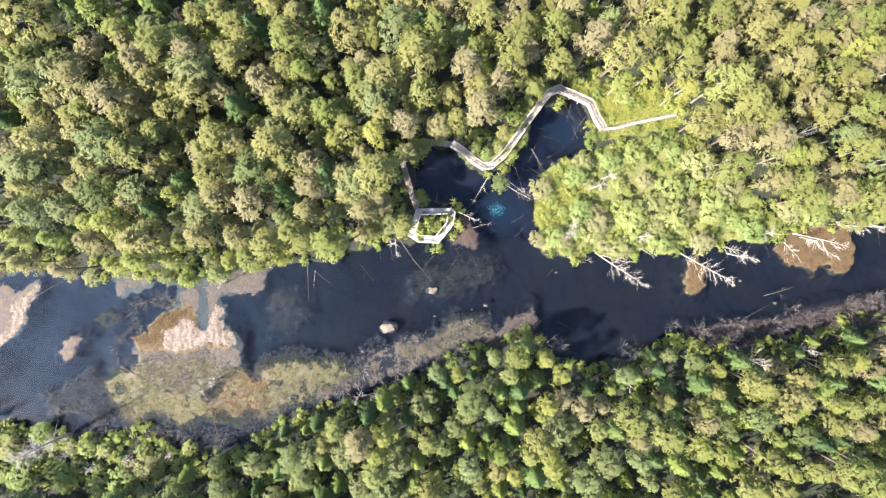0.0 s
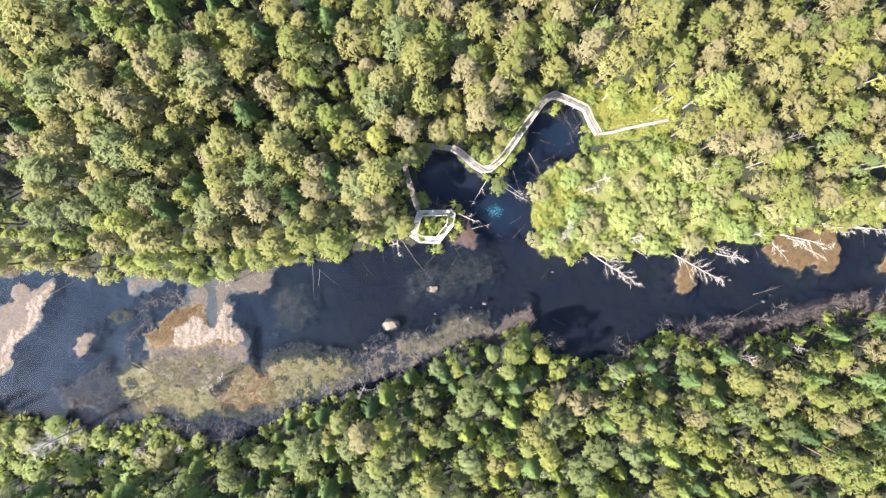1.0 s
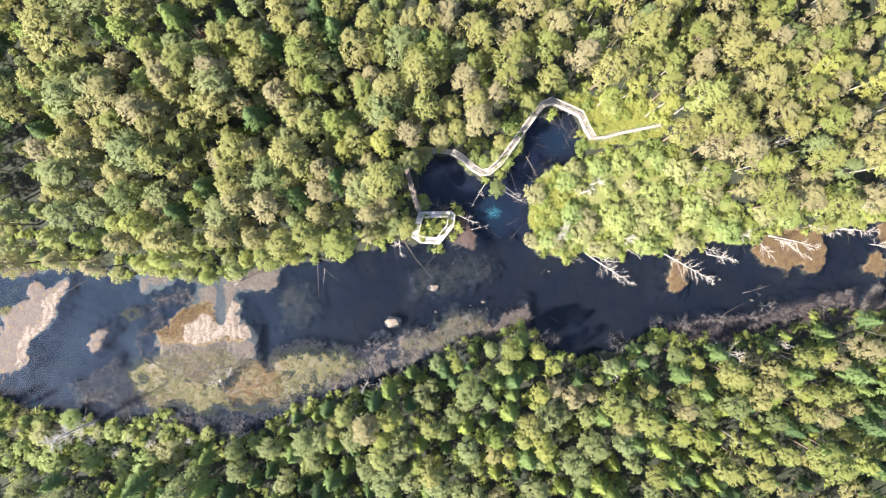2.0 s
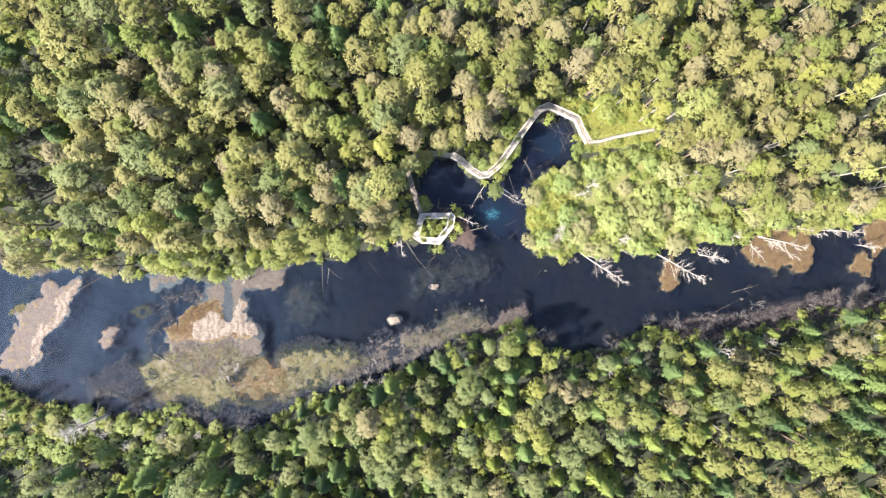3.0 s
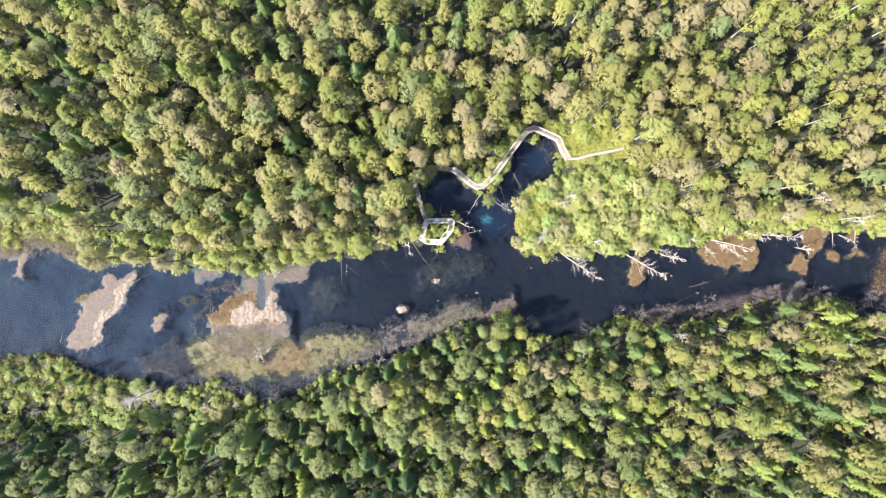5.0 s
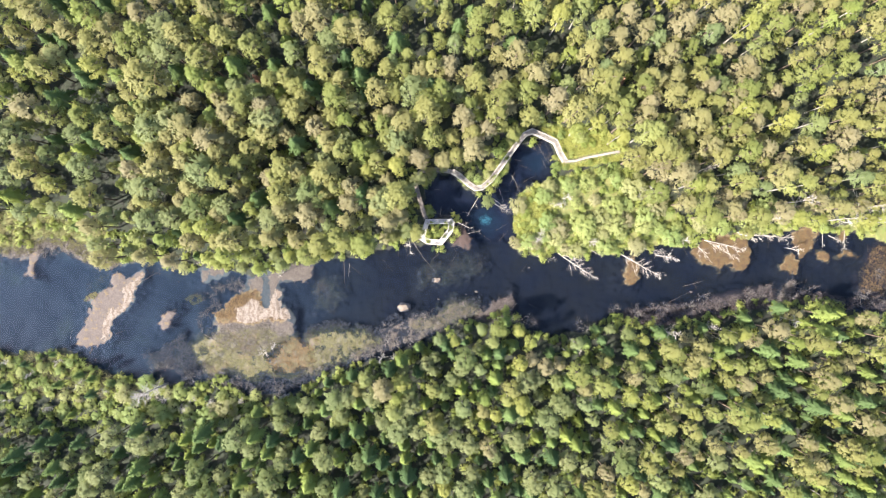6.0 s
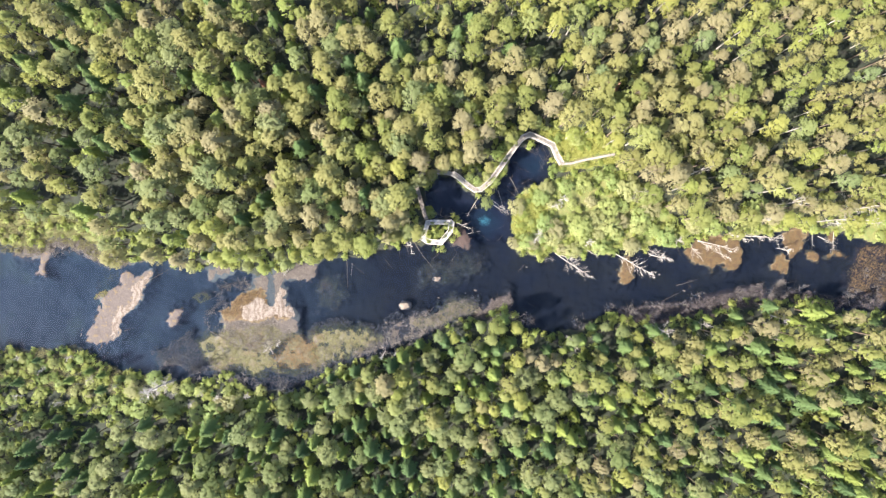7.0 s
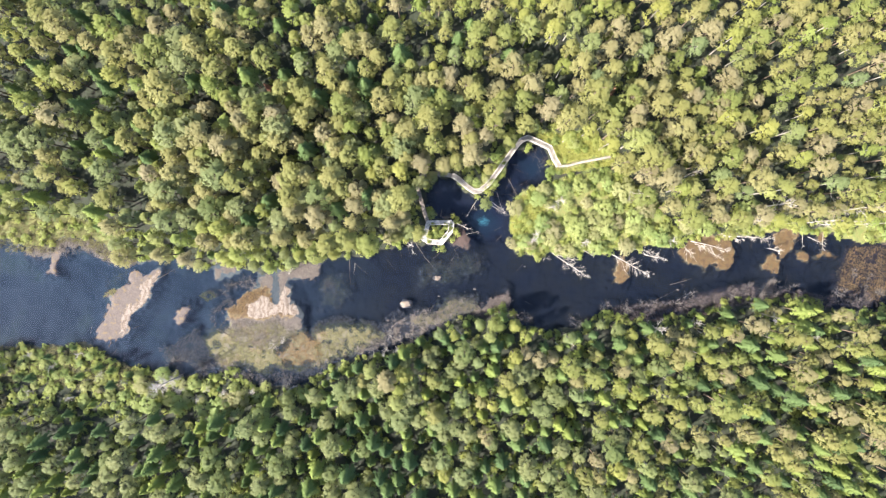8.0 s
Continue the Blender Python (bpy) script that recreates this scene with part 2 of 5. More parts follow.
def value_noise(x, y, seed=0):
    """Smooth noise from -1 to 1 with cells of one metre."""
    i, j = np.floor(x).astype(int), np.floor(y).astype(int)
    u, v = x - i, y - j
    u, v = u * u * (3 - 2 * u), v * v * (3 - 2 * v)

    def cell(p, q):
        h = np.sin(p * 127.1 + q * 311.7 + seed * 74.7) * 43758.5453
        return 2 * (h - np.floor(h)) - 1

    low = cell(i, j) * (1 - u) + cell(i + 1, j) * u
    high = cell(i, j + 1) * (1 - u) + cell(i + 1, j + 1) * u
    return low * (1 - v) + high * v


def inside(poly, x, y):
    """Metres from the outline of a polygon, positive inside."""
    best, odd = np.full(x.shape, 1e9), np.zeros(x.shape, bool)
    for (x0, y0), (x1, y1) in zip(poly, poly[1:] + poly[:1]):
        dx, dy = x1 - x0, y1 - y0
        k = np.clip(((x - x0) * dx + (y - y0) * dy) / (dx * dx + dy * dy + 1e-9), 0, 1)
        best = np.minimum(best, np.hypot(x - x0 - k * dx, y - y0 - k * dy))
        cross = (y0 > y) != (y1 > y)
        odd ^= cross & (x < (x1 - x0) * (y - y0) / (y1 - y0 + 1e-12) + x0)
    return np.where(odd, best, -best)


# ---- the plan ----
BANK_NORTH = [(-900, 2), (-115, 3)] + [(-105.3, 1.2), (-97.5, -0.1), (-94.2, -1.1), (-93.2, 1.2), (-90.2, 2.4), (-85.5, 2.2), (-80.1, 0.2), (-75.8, -1.9), (-72.1, -3.5),
        (-65.4, -2.9)] + [(-60, -3.3), (-56.2, -4.4), (-50.6, -4.2), (-44.9, -5.4), (-41.1, -5.8), (-36.4, -4.9), (-32.1, -4.6), (-26.9, -2.9), (-22.7,
        -1.8), (-17.5, -1.6), (-14.5, 0.3), (-9, 1.8), (-5.2, 1.6), (1.4, 1.4), (3.7, 2.2), (10.8, 3.6), (14.6, 2.2), (16.5, -0.5), (21.2,
        -1.1), (27.8, -0.8), (34.4, -0.2), (41.9, -0.3), (47.6, 1.2), (53.2, 1.1), (58, 2.9), (64.6, 3.3)] + [(68.6, 4.2), (80.6, 5.4), (90.1, 5.2), (98.2, 3.7), (104.4, 2.7)] + [(130, 1), (900, 0)]
BANK_SOUTH = [(-900, -28), (-125, -27)] + [(-105.1, -25.3), (-98.7, -23.4), (-92, -23.8), (-85.3, -22.7), (-78.6, -26.9), (-70.5, -29.3), (-61.1, -31)] + [(-49.6, -29.4), (-43, -32.7), (-34.5, -33.2), (-28.8, -29.1), (-23.2, -26.9), (-13.7, -24.4), (-8.1, -22.5), (-2.4, -19.5), (2.8,
        -15.9), (8, -14.8), (13.2, -13.7), (16, -14.8), (18.8, -17.4), (24, -18.6), (29.7, -17.8), (35.3, -15.9), (41.9, -15.2), (48.5,
        -15.3), (57.9, -14.4), (65.5, -12.1), (72.1, -10.6)] + [(82.2, -9.9), (89, -11.4), (95.8, -13), (104.6, -12.6)] + [(130, -16), (900, -20)]
POOL_WEST = [(-4.1, 6.7), (-4.7, 10.7), (-4.1, 14), (-1.9, 16.5), (1.4, 17.1), (4, 14.7), (6.3, 13.1), (7.8, 12.4), (10.3, 13.3), (12.7, 13.5),
        (15.5, 10.7), (15.5, 5), (14.6, 1.2), (8.9, 0.3), (4.2, 1.2), (1.4, 6.7)]
POOL_EAST = [(10.3, 12.6), (13.6, 17.1), (15.1, 21.5), (16, 23.7), (18.8, 25), (21.4, 24.8), (23.5, 23.3), (24.8, 20.6), (24.4, 18), (22.1,
        15.6), (18.8, 14.5), (16.7, 12.6), (16, 7.9), (10.8, 6)]
RIVER = BANK_NORTH + BANK_SOUTH[::-1]

# shallows and islets: outline, height of the top, what covers it
SHOALS = [
    ([(-52.9, -15.4), (-51.3, -14.3), (-49.8, -13.3), (-48.3, -11.8), (-46.5, -10.7), (-44.8, -9.6), (-43.2, -8.8), (-41.8, -10.3), (-41, -11.9), (-40.4, -13.7),
        (-38.4, -15.5), (-36.4, -16.1), (-38.4, -16.6), (-42.3, -16.7), (-46.5, -16.3), (-49.3, -16.9), (-51.8, -16.7)], 0.28, "rust"),
    ([(-47, -14.2), (-45.3, -13.5), (-44, -11.9), (-42.4, -11.9), (-41.2, -12.9), (-40, -13.5), (-39.1, -12.8), (-38.8, -10.9), (-37.3, -10.1), (-36.6, -11.7),
        (-35.9, -13.7), (-35.7, -15.4), (-36.6, -16.2), (-37.9, -15.7), (-39.2, -16.3), (-40.9, -16.4), (-42.1, -15.7), (-43.8, -15.7), (-45.3, -16.2), (-46.5, -15.7)], 0.42, "sand"),
    ([(-68.6, -5.6), (-69.6, -8.1), (-70.4, -11.2), (-72, -13.9), (-74, -16.1), (-74.9, -18.7), (-76.9, -21.6), (-79.9, -23.7), (-82.4, -22.8), (-81.6, -19.4), (-79.2, -15.4), (-78.3, -12), (-76.7, -10), (-73.4, -7.3), (-70.5, -5.9)], 0.12, "clay"),
    ([(-68.7, -5.9), (-69.4, -8.1), (-70.4, -11.2), (-71.9, -13.9), (-73.3, -15.6), (-74.9, -18.7), (-76.6, -21), (-76.7, -18), (-75.7, -14.7), (-74, -14), (-72, -11.3), (-71.4, -8.3)], 0.14, "sand"),
    ([(-80.7, -12), (-78.7, -10.3), (-77.6, -10.8), (-79.2, -12.7)], 0.14, "mud"),
    ([(-63.3, -15.4), (-61.3, -14.5), (-59.7, -15.1), (-61, -16.8), (-62.9, -17.8), (-63.4, -16.8)], 0.12, "clay"),
    ([(-92.8, -1.5), (-91.1, 0.6), (-90.8, -2.8), (-91.9, -4.8), (-92.1, -7.5), (-94.8, -7.2), (-93.5, -4.8)], 0.12, "clay"),
    ([(-44.6, -8), (-43.4, -6.6), (-41.8, -6.4), (-41, -7.6), (-41.7, -9), (-41.8, -10.3), (-41.2, -11.7), (-40.9, -12.9), (-41.9, -13.2), (-43.2, -11.7), (-43.8, -9.8)], 0.16, "mud"),
    ([(-39.3, -6.3), (-38.2, -5.4), (-35.9, -4.6), (-35.2, -5.8), (-36.4, -7.1), (-37.2, -8.7), (-38.2, -10.1), (-38.6, -11.7), (-39, -10.5), (-39.5, -9.4), (-39.3, -7.8)], 0.16, "mud"),
    ([(-35.2, -4.6), (-33.9, -4), (-30, -4), (-30, -6.2), (-31.2, -8.5), (-32.9, -7.8), (-34.4, -7.2), (-35.6, -6.6)], 0.14, "mud"),
    ([(-55.4, -5.6), (-54.1, -5.1), (-53.1, -5.8), (-53.6, -7.2), (-54.9, -7)], 0.2, "mud"),
    ([(-53.1, -4), (-51.3, -2.8), (-49.1, -3.6), (-49.8, -5.2), (-52.1, -6)], 0.2, "mud"),
    ([(39.9, -2.5), (42.4, -1.8), (42.7, -5.4), (42.9, -6.5), (41.5, -7.4), (39.6, -7.2)], 0.1, "rust"),
    ([(56.3, 0.3), (58, 3.3), (63.6, 4.1), (68.1, 3.1), (67.9, -0.2), (66.4, -3.3), (64.5, -4.1), (63.1, -2.1), (60.8, -3.7), (58.9,
        -2.3), (56.5, -1.8)], 0.1, "rust"),
    ([(78.5, 4), (81.3, 5.7), (82.7, 5), (82.3, 0.7), (81, -1.1), (79.7, -1.1), (78.6, 1.3)], 0.1, "rust"),
    ([(75.6, -0.7), (77.4, -0.3), (79.1, -2), (79.7, -4.3), (78.4, -5.4), (76.8, -4.1), (75.7, -2.7)], 0.1, "rust"),
    ([(83.1, 1.1), (85.4, 1.4), (87.2, -0.2), (86.4, -1.9), (84.8, -2.6), (83.7, -0.6)], 0.07, "rust"),
    ([(88.1, -0.6), (90.1, 0.5), (92.4, 0.8), (91.5, -0.5), (89.1, -1.5)], 0.04, "rust"),
    ([(88.7, 4.8), (90.9, 5.4), (91.3, 3.5), (89.9, 1.3), (88.9, 2.8)], 0.08, "rust"),
    ([(95.1, 0.9), (97.1, 3.6), (99.5, 2.9), (101.6, 2), (105.6, 2.7), (110.4, -2.3), (110.5, -9.7), (101.8, -10.7), (95.7, -9.5), (92.7, -6.6), (94.5, -2.8)], -0.06, "peat"),
    ([(75.5, -7.4), (77.9, -5.9), (78.6, -8.1), (77.5, -10.8), (73.9, -12.4), (72.6, -10.2), (74.8, -8.8)], 0.05, "mud"),
    ([(1.7, 3.9), (2.8, 6), (3.5, 4.4), (4.8, 2), (5, 0.7), (3.8, 0), (2.3, 0.3), (1.4, 2.2)], 0.3, "peat"),
    ([(-48.3, -15.7), (-45.3, -16.4), (-40.9, -16.6), (-36, -16.1), (-35.3, -17.7), (-34.8, -19.9), (-38.4, -19.7), (-43.3, -19.7), (-48.3, -19.2), (-52.5, -17.5)], 0.14, "mud"),
    ([(-57.1, -21.7), (-54.3, -19.7), (-52.1, -19.6), (-48.3, -21.6), (-43.8, -22.8), (-39.8, -22.6), (-38.8, -25.2), (-36.4, -27.2), (-30.4, -27.5), (-28.4, -28.1),
        (-31.4, -29), (-35.4, -28.7), (-42.3, -29.9), (-45.3, -29.5), (-49.3, -28.7), (-51.8, -29.5), (-54.8, -26.2)], 0.03, "weed"),
    ([(-31.4, -20.3), (-30, -17.9), (-27.5, -17.1), (-24.4, -17), (-18.4, -17.9), (-13.7, -19.6), (-15.4, -21.6), (-18.8, -23.1), (-21, -24.9), (-24.4, -26.4), (-28.4, -27.9), (-31.5, -28.2), (-30.6, -25), (-30.4, -22)], 0.02, "weed"),
    ([(-53.3, -18.9), (-48.3, -18.4), (-42.3, -17.9), (-38.4, -18.4), (-35.2, -19.9), (-35.4, -21.7), (-38.4, -22.7), (-39.8, -24.2), (-44.3, -24.5), (-48.3, -23.2), (-52.1, -20.7)], 0.06, "weed"),
    ([(-2.4, -13.8), (1.4, -11.2), (8, -11.2), (8.9, -13.8), (3.3, -15.7), (-1.5, -17.2), (-6.2, -18.6), (-8.1, -16.7)], -0.04, "weed"),
    ([(-15.6, -18.6), (-9, -14.8), (-2.4, -13.8), (1.4, -14.8), (-2.4, -19), (-9, -21.6), (-15.6, -23.3), (-21.3, -25.6), (-21.3, -23.3)], -0.02, "mud"),
    ([(-39.8, -24.9), (-38.4, -22.9), (-35.4, -20.2), (-33.2, -19.4), (-29.2, -21.4), (-28.7, -24.7), (-29.2, -27.2), (-34.4, -27.8), (-38, -26.8), (-39.8, -25.9)], 0.05, "weed"),
    ([(7, -14.8), (10.8, -12.4), (15.1, -9.9), (14.6, -13.8), (10.8, -15.3)], 0.05, "mud"),
    ([(36.3, -16.2), (41.9, -12.4), (48.5, -12.1), (56.1, -11), (62.7, -9.1), (73.8, -7.2), (73.8, -11), (62.7, -13.8), (48.5, -15.9)], -0.12, "peat"),
    ([(-29.8, -7.2), (-24.1, -5.4), (-21.3, -11), (-25.1, -14.8), (-29.8, -13.9)], -0.55, "weed"),
    ([(-7.1, -3.5), (-2.4, -2.5), (8.9, -0.6), (9.9, -5.4), (1.4, -9.6), (-6.2, -9.1)], -0.4, "weed"),
    ([(-100.2, -0.9), (-93.2, 1.2), (-85.5, 2), (-80.1, -0.1), (-72.1, -3.8), (-74.5, -5.9), (-81.5, -2.8), (-88.1, -0.7), (-93.5,
        -2.4), (-100.2, -3)], 0.06, "mud"),
    ([(-67.6, -24.2), (-62.8, -21.6), (-58.6, -19.5), (-54.8, -24.2), (-48.7, -29.1), (-57.2, -28.2), (-65.7, -27.5)], -0.32, "weed"),
    ([(-79.4, -6.3), (-73.4, -5.9), (-76.1, -8.6), (-79.4, -8.7)], -0.4, "weed"),
]
CLEARINGS = [
    # outline, share of trees that stand there, their size
    ([(19.3, 27.5), (24, 28.2), (34.4, 27.7), (40.3, 24.7), (38.9, 20.6), (27.8, 18.2), (25.5, 19.9), (24.2, 24.3)], 0.06, 0.5),
    ([(15.1, 12.6), (20.3, 14.5), (24, 16.3), (38.2, 19.9), (47.6, 14.5), (51.4, 9.7), (56.1, 2.2), (47.6, 0.3), (34.4, -0.8), (20.2,
        -0.8), (14.1, 1.2)], 0.9, 0.85),
    ([(15.1, 12.6), (20.3, 13.5), (24, 10.7), (22.1, 5), (15.5, 4.1)], 0.35, 0.6),
    ([(-105.6, 6.4), (-90.9, 8.3), (-72.1, -0.5), (-73.4, -4.6), (-105.5, -3.6)], 0.14, 0.5),
    ([(-105.4, -22.4), (-84, -22.1), (-70.5, -29.3), (-61.2, -30.6), (-49.1, -33.3), (-38.3, -32.9), (-43.7, -37.8), (-65.1, -37.3),
        (-75.8, -40.2), (-105.2, -40.5)], 1.0, 0.66),
    ([(68.5, 7.2), (90, 6.8), (104.5, 7.7), (104.7, 1.7), (90.1, 2.8), (68.6, 3.9)], 0.75, 0.6),
    ([(-5.7, 7.4), (1.8, 7.4), (2.1, 1.1), (-6, 1.2)], 0.0, 1.0),
    ([(1.4, 16.8), (7, 13.5), (13.6, 17.3), (16.5, 24.9), (14.6, 24.9), (8.9, 17.3), (6.1, 16.4)], 0.5, 0.6),
    ([(-64.8, 40), (-62, 40), (-53.4, 33.4), (-53.4, 29.1), (-56.3, 29.6), (-61, 36.2)], 0.25, 1.0),
    ([(23.7, 13.9), (26.7, 16.4), (30.3, 15.5), (34.6, 13.4), (35.8, 9.8), (31.6, 7.4), (26.8, 7.9), (24.3, 10.9)], 0.2, 0.95),
]
SPRING = [(7.2, 7.3), (8.7, 8.2), (10.1, 7.3), (9.5, 6), (7.8, 5.8)]
SPRING_EAST = [(18.8, 20.6), (20.3, 21.1), (21.7, 20.3), (20.3, 19.2)]


def warped(x, y):
    wx = x + 0.9 * value_noise(x / 3.1, y / 3.1, 1) + 0.35 * value_noise(x / 0.9, y / 0.9, 2)
    wy = y + 0.9 * value_noise(x / 3.1, y / 3.1, 3) + 0.35 * value_noise(x / 0.9, y / 0.9, 4)
    return wx, wy


def water_distance(x, y):
    """Metres from the shore, positive over water."""
    return np.maximum(np.maximum(inside(RIVER, x, y), inside(POOL_WEST, x, y)), inside(POOL_EAST, x, y))


def ground_height(x, y):
    wx, wy = warped(x, y)
    d = water_distance(wx, wy)
    rough = value_noise(x / 1.3, y / 1.3, 5) * 0.12 + value_noise(x / 0.5, y / 0.5, 6) * 0.05
    land = 0.06 + 0.55 * (1 - np.exp(np.minimum(d, 0) / 2.0)) + (0.5 + value_noise(x / 7, y / 7, 9)) * 0.12 * (d < -1) + rough
    pool = np.clip(np.maximum(inside(POOL_WEST, wx, wy), inside(POOL_EAST, wx, wy)) / 2.5, 0, 1)
    bed = -1.5 * (1 - np.exp(-np.maximum(d, 0) / 2.2)) - 1.3 * pool + rough
    h = np.where(d < 0, np.maximum(land, 0.05), bed)
    cover = {"deep": pool, "water": np.clip(d / 1.0 + 0.5, 0, 1), "mud": np.clip(1 - np.abs(d + 0.2) / 0.9, 0, 1) * 0.42, "meadow": 0 * x, "peat": 0 * x, "clay": 0 * x, "weed": 0 * x, "rust": 0 * x, "sand": 0 * x}
    ragged = (0.5 * value_noise(x / 4.3, y / 4.3, 11) + 0.5 * value_noise(x / 0.55, y / 0.55, 13), 0.5 * value_noise(x / 4.3, y / 4.3, 12) + 0.5 * value_noise(x / 0.55, y / 0.55, 14))
    for poly, top, kind in SHOALS:
        near = inside(poly, wx + ragged[0], wy + ragged[1])
        rise = np.clip(near / (6.0 if top > 0.12 else 3.0) + (0.5 if kind == "weed" else 0.76 if top > 0.12 else 0.82), 0, 1)
        rise = rise * rise * (3 - 2 * rise)
        lifted = h + (top + rough * 0.5 - h) * rise
        h = np.where(near > -5.0, np.maximum(h, lifted), h)
        soft = (3.0 if top < -0.3 else 2.2) if kind == "weed" else 3.6 if -0.1 < top < 0.08 and kind != "rust" else 1.1
        cover[kind] = np.maximum(cover[kind], np.clip((near + {"weed": 0.0, "clay": 0.3, "sand": 0.1, "mud": 0.1, "rust": 0.2}.get(kind, 0.25)) / soft + 0.5, 0, 1) * (0.42 if top < -0.3 else 1))
    for poly, share, factor in CLEARINGS:
        if factor < 0.9 and share < 1:
            cover["meadow"] = np.maximum(cover["meadow"], np.clip(inside(poly, wx, wy) / 1.5 + 0.5, 0, 1) * (d < 0))
    glow = np.maximum(np.clip(inside(SPRING, wx, wy) / 1.2 + 0.5, 0, 1), 0.5 * np.clip(inside(SPRING_EAST, wx, wy) / 1.2 + 0.5, 0, 1))
    cover["spring"] = glow
    cover["teal"] = np.clip(np.maximum(inside(SPRING, wx, wy) / 5 + 0.75, inside(SPRING_EAST, wx, wy) / 4 + 0.7), 0, 1)
    return h, cover


def grown(start, end, step, ratio=1.35):
    """Grid lines with even steps from start to end, and ever wider ones out to the horizon."""
    core = list(np.arange(start, end + step / 2, step))
    far, s = [], step
    while not far or far[-1] < 2600:
        s *= ratio
        far.append((far[-1] if far else 0) + s)
    return np.array([start - f for f in far[::-1]] + core + [core[-1] + f for f in far])


def build_ground():
    xs, ys = grown(-110, 110, 0.4), grown(-34, 32, 0.4, 1.2)
    gx, gy = np.meshgrid(xs, ys)
    h, cover = ground_height(gx.ravel(), gy.ravel())
    verts = np.c_[gx.ravel(), gy.ravel(), h]
    nx, ny = len(xs), len(ys)
    i = (np.arange(ny - 1)[:, None] * nx + np.arange(nx - 1)[None]).ravel()
    tris = np.concatenate([np.c_[i, i + 1, i + nx + 1], np.c_[i, i + nx + 1, i + nx]])
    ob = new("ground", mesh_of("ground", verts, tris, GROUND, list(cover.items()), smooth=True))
    tagged(ob, "dark peaty forest floor and river bed with sandy shoals", "ground", kind="structure")
    v = np.array([(-2600, -60, 0), (2600, -60, 0), (2600, 60, 0), (-2600, 60, 0)], float)
    ob = new("water", mesh_of("water", v, [(0, 1, 2), (0, 2, 3)], WATER))
    tagged(ob, "clear dark blue smooth river water", "water", kind="structure")


build_ground()


# ---- trees ----
def leaf_tris(centres, normals, soft, size, long=1.0, along=None, wide=1.0):
    """A small three-cornered tuft at each centre; soft: the crown's normal there, for its shading; along: where it points."""
    n = len(centres)
    nrm = normals / (np.linalg.norm(normals, axis=1)[:, None] + 1e-9)
    soft = soft / (np.linalg.norm(soft, axis=1)[:, None] + 1e-9)
    nrm *= np.where(np.sum(nrm * soft, axis=1) < 0, -1, 1)[:, None]
    if along is None:
        u = np.cross(nrm, rng.normal(size=(n, 3)))
    else:
        u = along - nrm * np.sum(along * nrm, axis=1)[:, None]
    u /= np.linalg.norm(u, axis=1)[:, None] + 1e-9
    w = np.cross(nrm, u)
    s = size * rng.uniform(0.6, 1.4, (n, 1))
    a0 = centres + u * s * long * 0.62
    b0 = centres - u * s * 0.36 * long + w * s * 0.5 * wide + nrm * s * rng.uniform(-0.2, 0.2, (n, 1))
    c0 = centres - u * s * 0.36 * long - w * s * 0.5 * wide + nrm * s * rng.uniform(-0.2, 0.2, (n, 1))
    verts = np.stack([a0, b0, c0], 1).reshape(-1, 3)
    return verts, np.arange(3 * n).reshape(-1, 3), np.repeat(soft, 3, 0)


def clumped_crown(boughs, leaves, z0, z1, radius, clump, size, peak=1.0, lean=0.35, long=1.7, wide=0.5):
    """A crown of feathery boughs that rise outwards from the trunk, with gaps between them; peak: over 1 it tapers to the top."""
    centres, normals, soft, ways, ends = [], [], [], [], []
    shift = rng.normal(0, lean, 2)
    lobes = rng.uniform(0, 6.28, 3)
    for _ in range(boughs):
        u = rng.uniform(0, 1) ** 0.72
        env = radius * math.sin(math.pi * (0.14 + 0.84 * u ** (1 / peak))) ** 0.7
        ang = rng.uniform(0, 2 * np.pi)
        env *= 1 + 0.11 * math.sin(2 * ang + lobes[0] + u * 3) + 0.09 * math.sin(3 * ang + lobes[1])
        r = env * (rng.uniform(0.82, 1.06) if rng.uniform() < 0.8 else math.sqrt(rng.uniform(0, 0.6)))
        c = np.array([r * math.cos(ang) + shift[0] * u, r * math.sin(ang) + shift[1] * u, z0 + (z1 - z0) * u])
        ends.append(c)
        way = np.array([math.cos(ang), math.sin(ang), 0.25 + 1.1 * u * u])
        way /= np.linalg.norm(way)
        side = np.array([-math.sin(ang), math.cos(ang), 0.0])
        reach = clump * rng.uniform(1.0, 1.6)
        k = rng.uniform(-1.0, 0.55, (leaves, 1))
        swing = rng.normal(0, 0.42, (leaves, 1)) * clump * (1.1 - 0.9 * np.maximum(k, 0) - 0.3 * (k < -0.6))
        lift = rng.normal(0, 0.2, (leaves, 1)) * clump
        centres.append(c + way * k * reach + side * swing + np.array([0, 0, 1.0]) * lift)
        out = np.array([c[0] / radius, c[1] / radius, 1.5 * u - 0.35])
        out /= np.linalg.norm(out) + 0.15
        d = side * swing / clump + np.array([0, 0, 1.0]) * (lift / clump + 0.2) + way * k * 0.6
        normals.append(d * 0.2 + out * 0.85 + np.array([0, 0, 0.55]) + rng.normal(0, 0.2, (leaves, 3)))
        soft.append(d * 0.14 + out * 0.85 + np.array([0, 0, 0.65]) + rng.normal(0, 0.07, (leaves, 3)))
        ways.append(way + side * np.sign(swing) * 0.45 + rng.normal(0, 0.35, (leaves, 3)))
    return leaf_tris(np.concatenate(centres), np.concatenate(normals), np.concatenate(soft), size, long, np.concatenate(ways), wide), ends


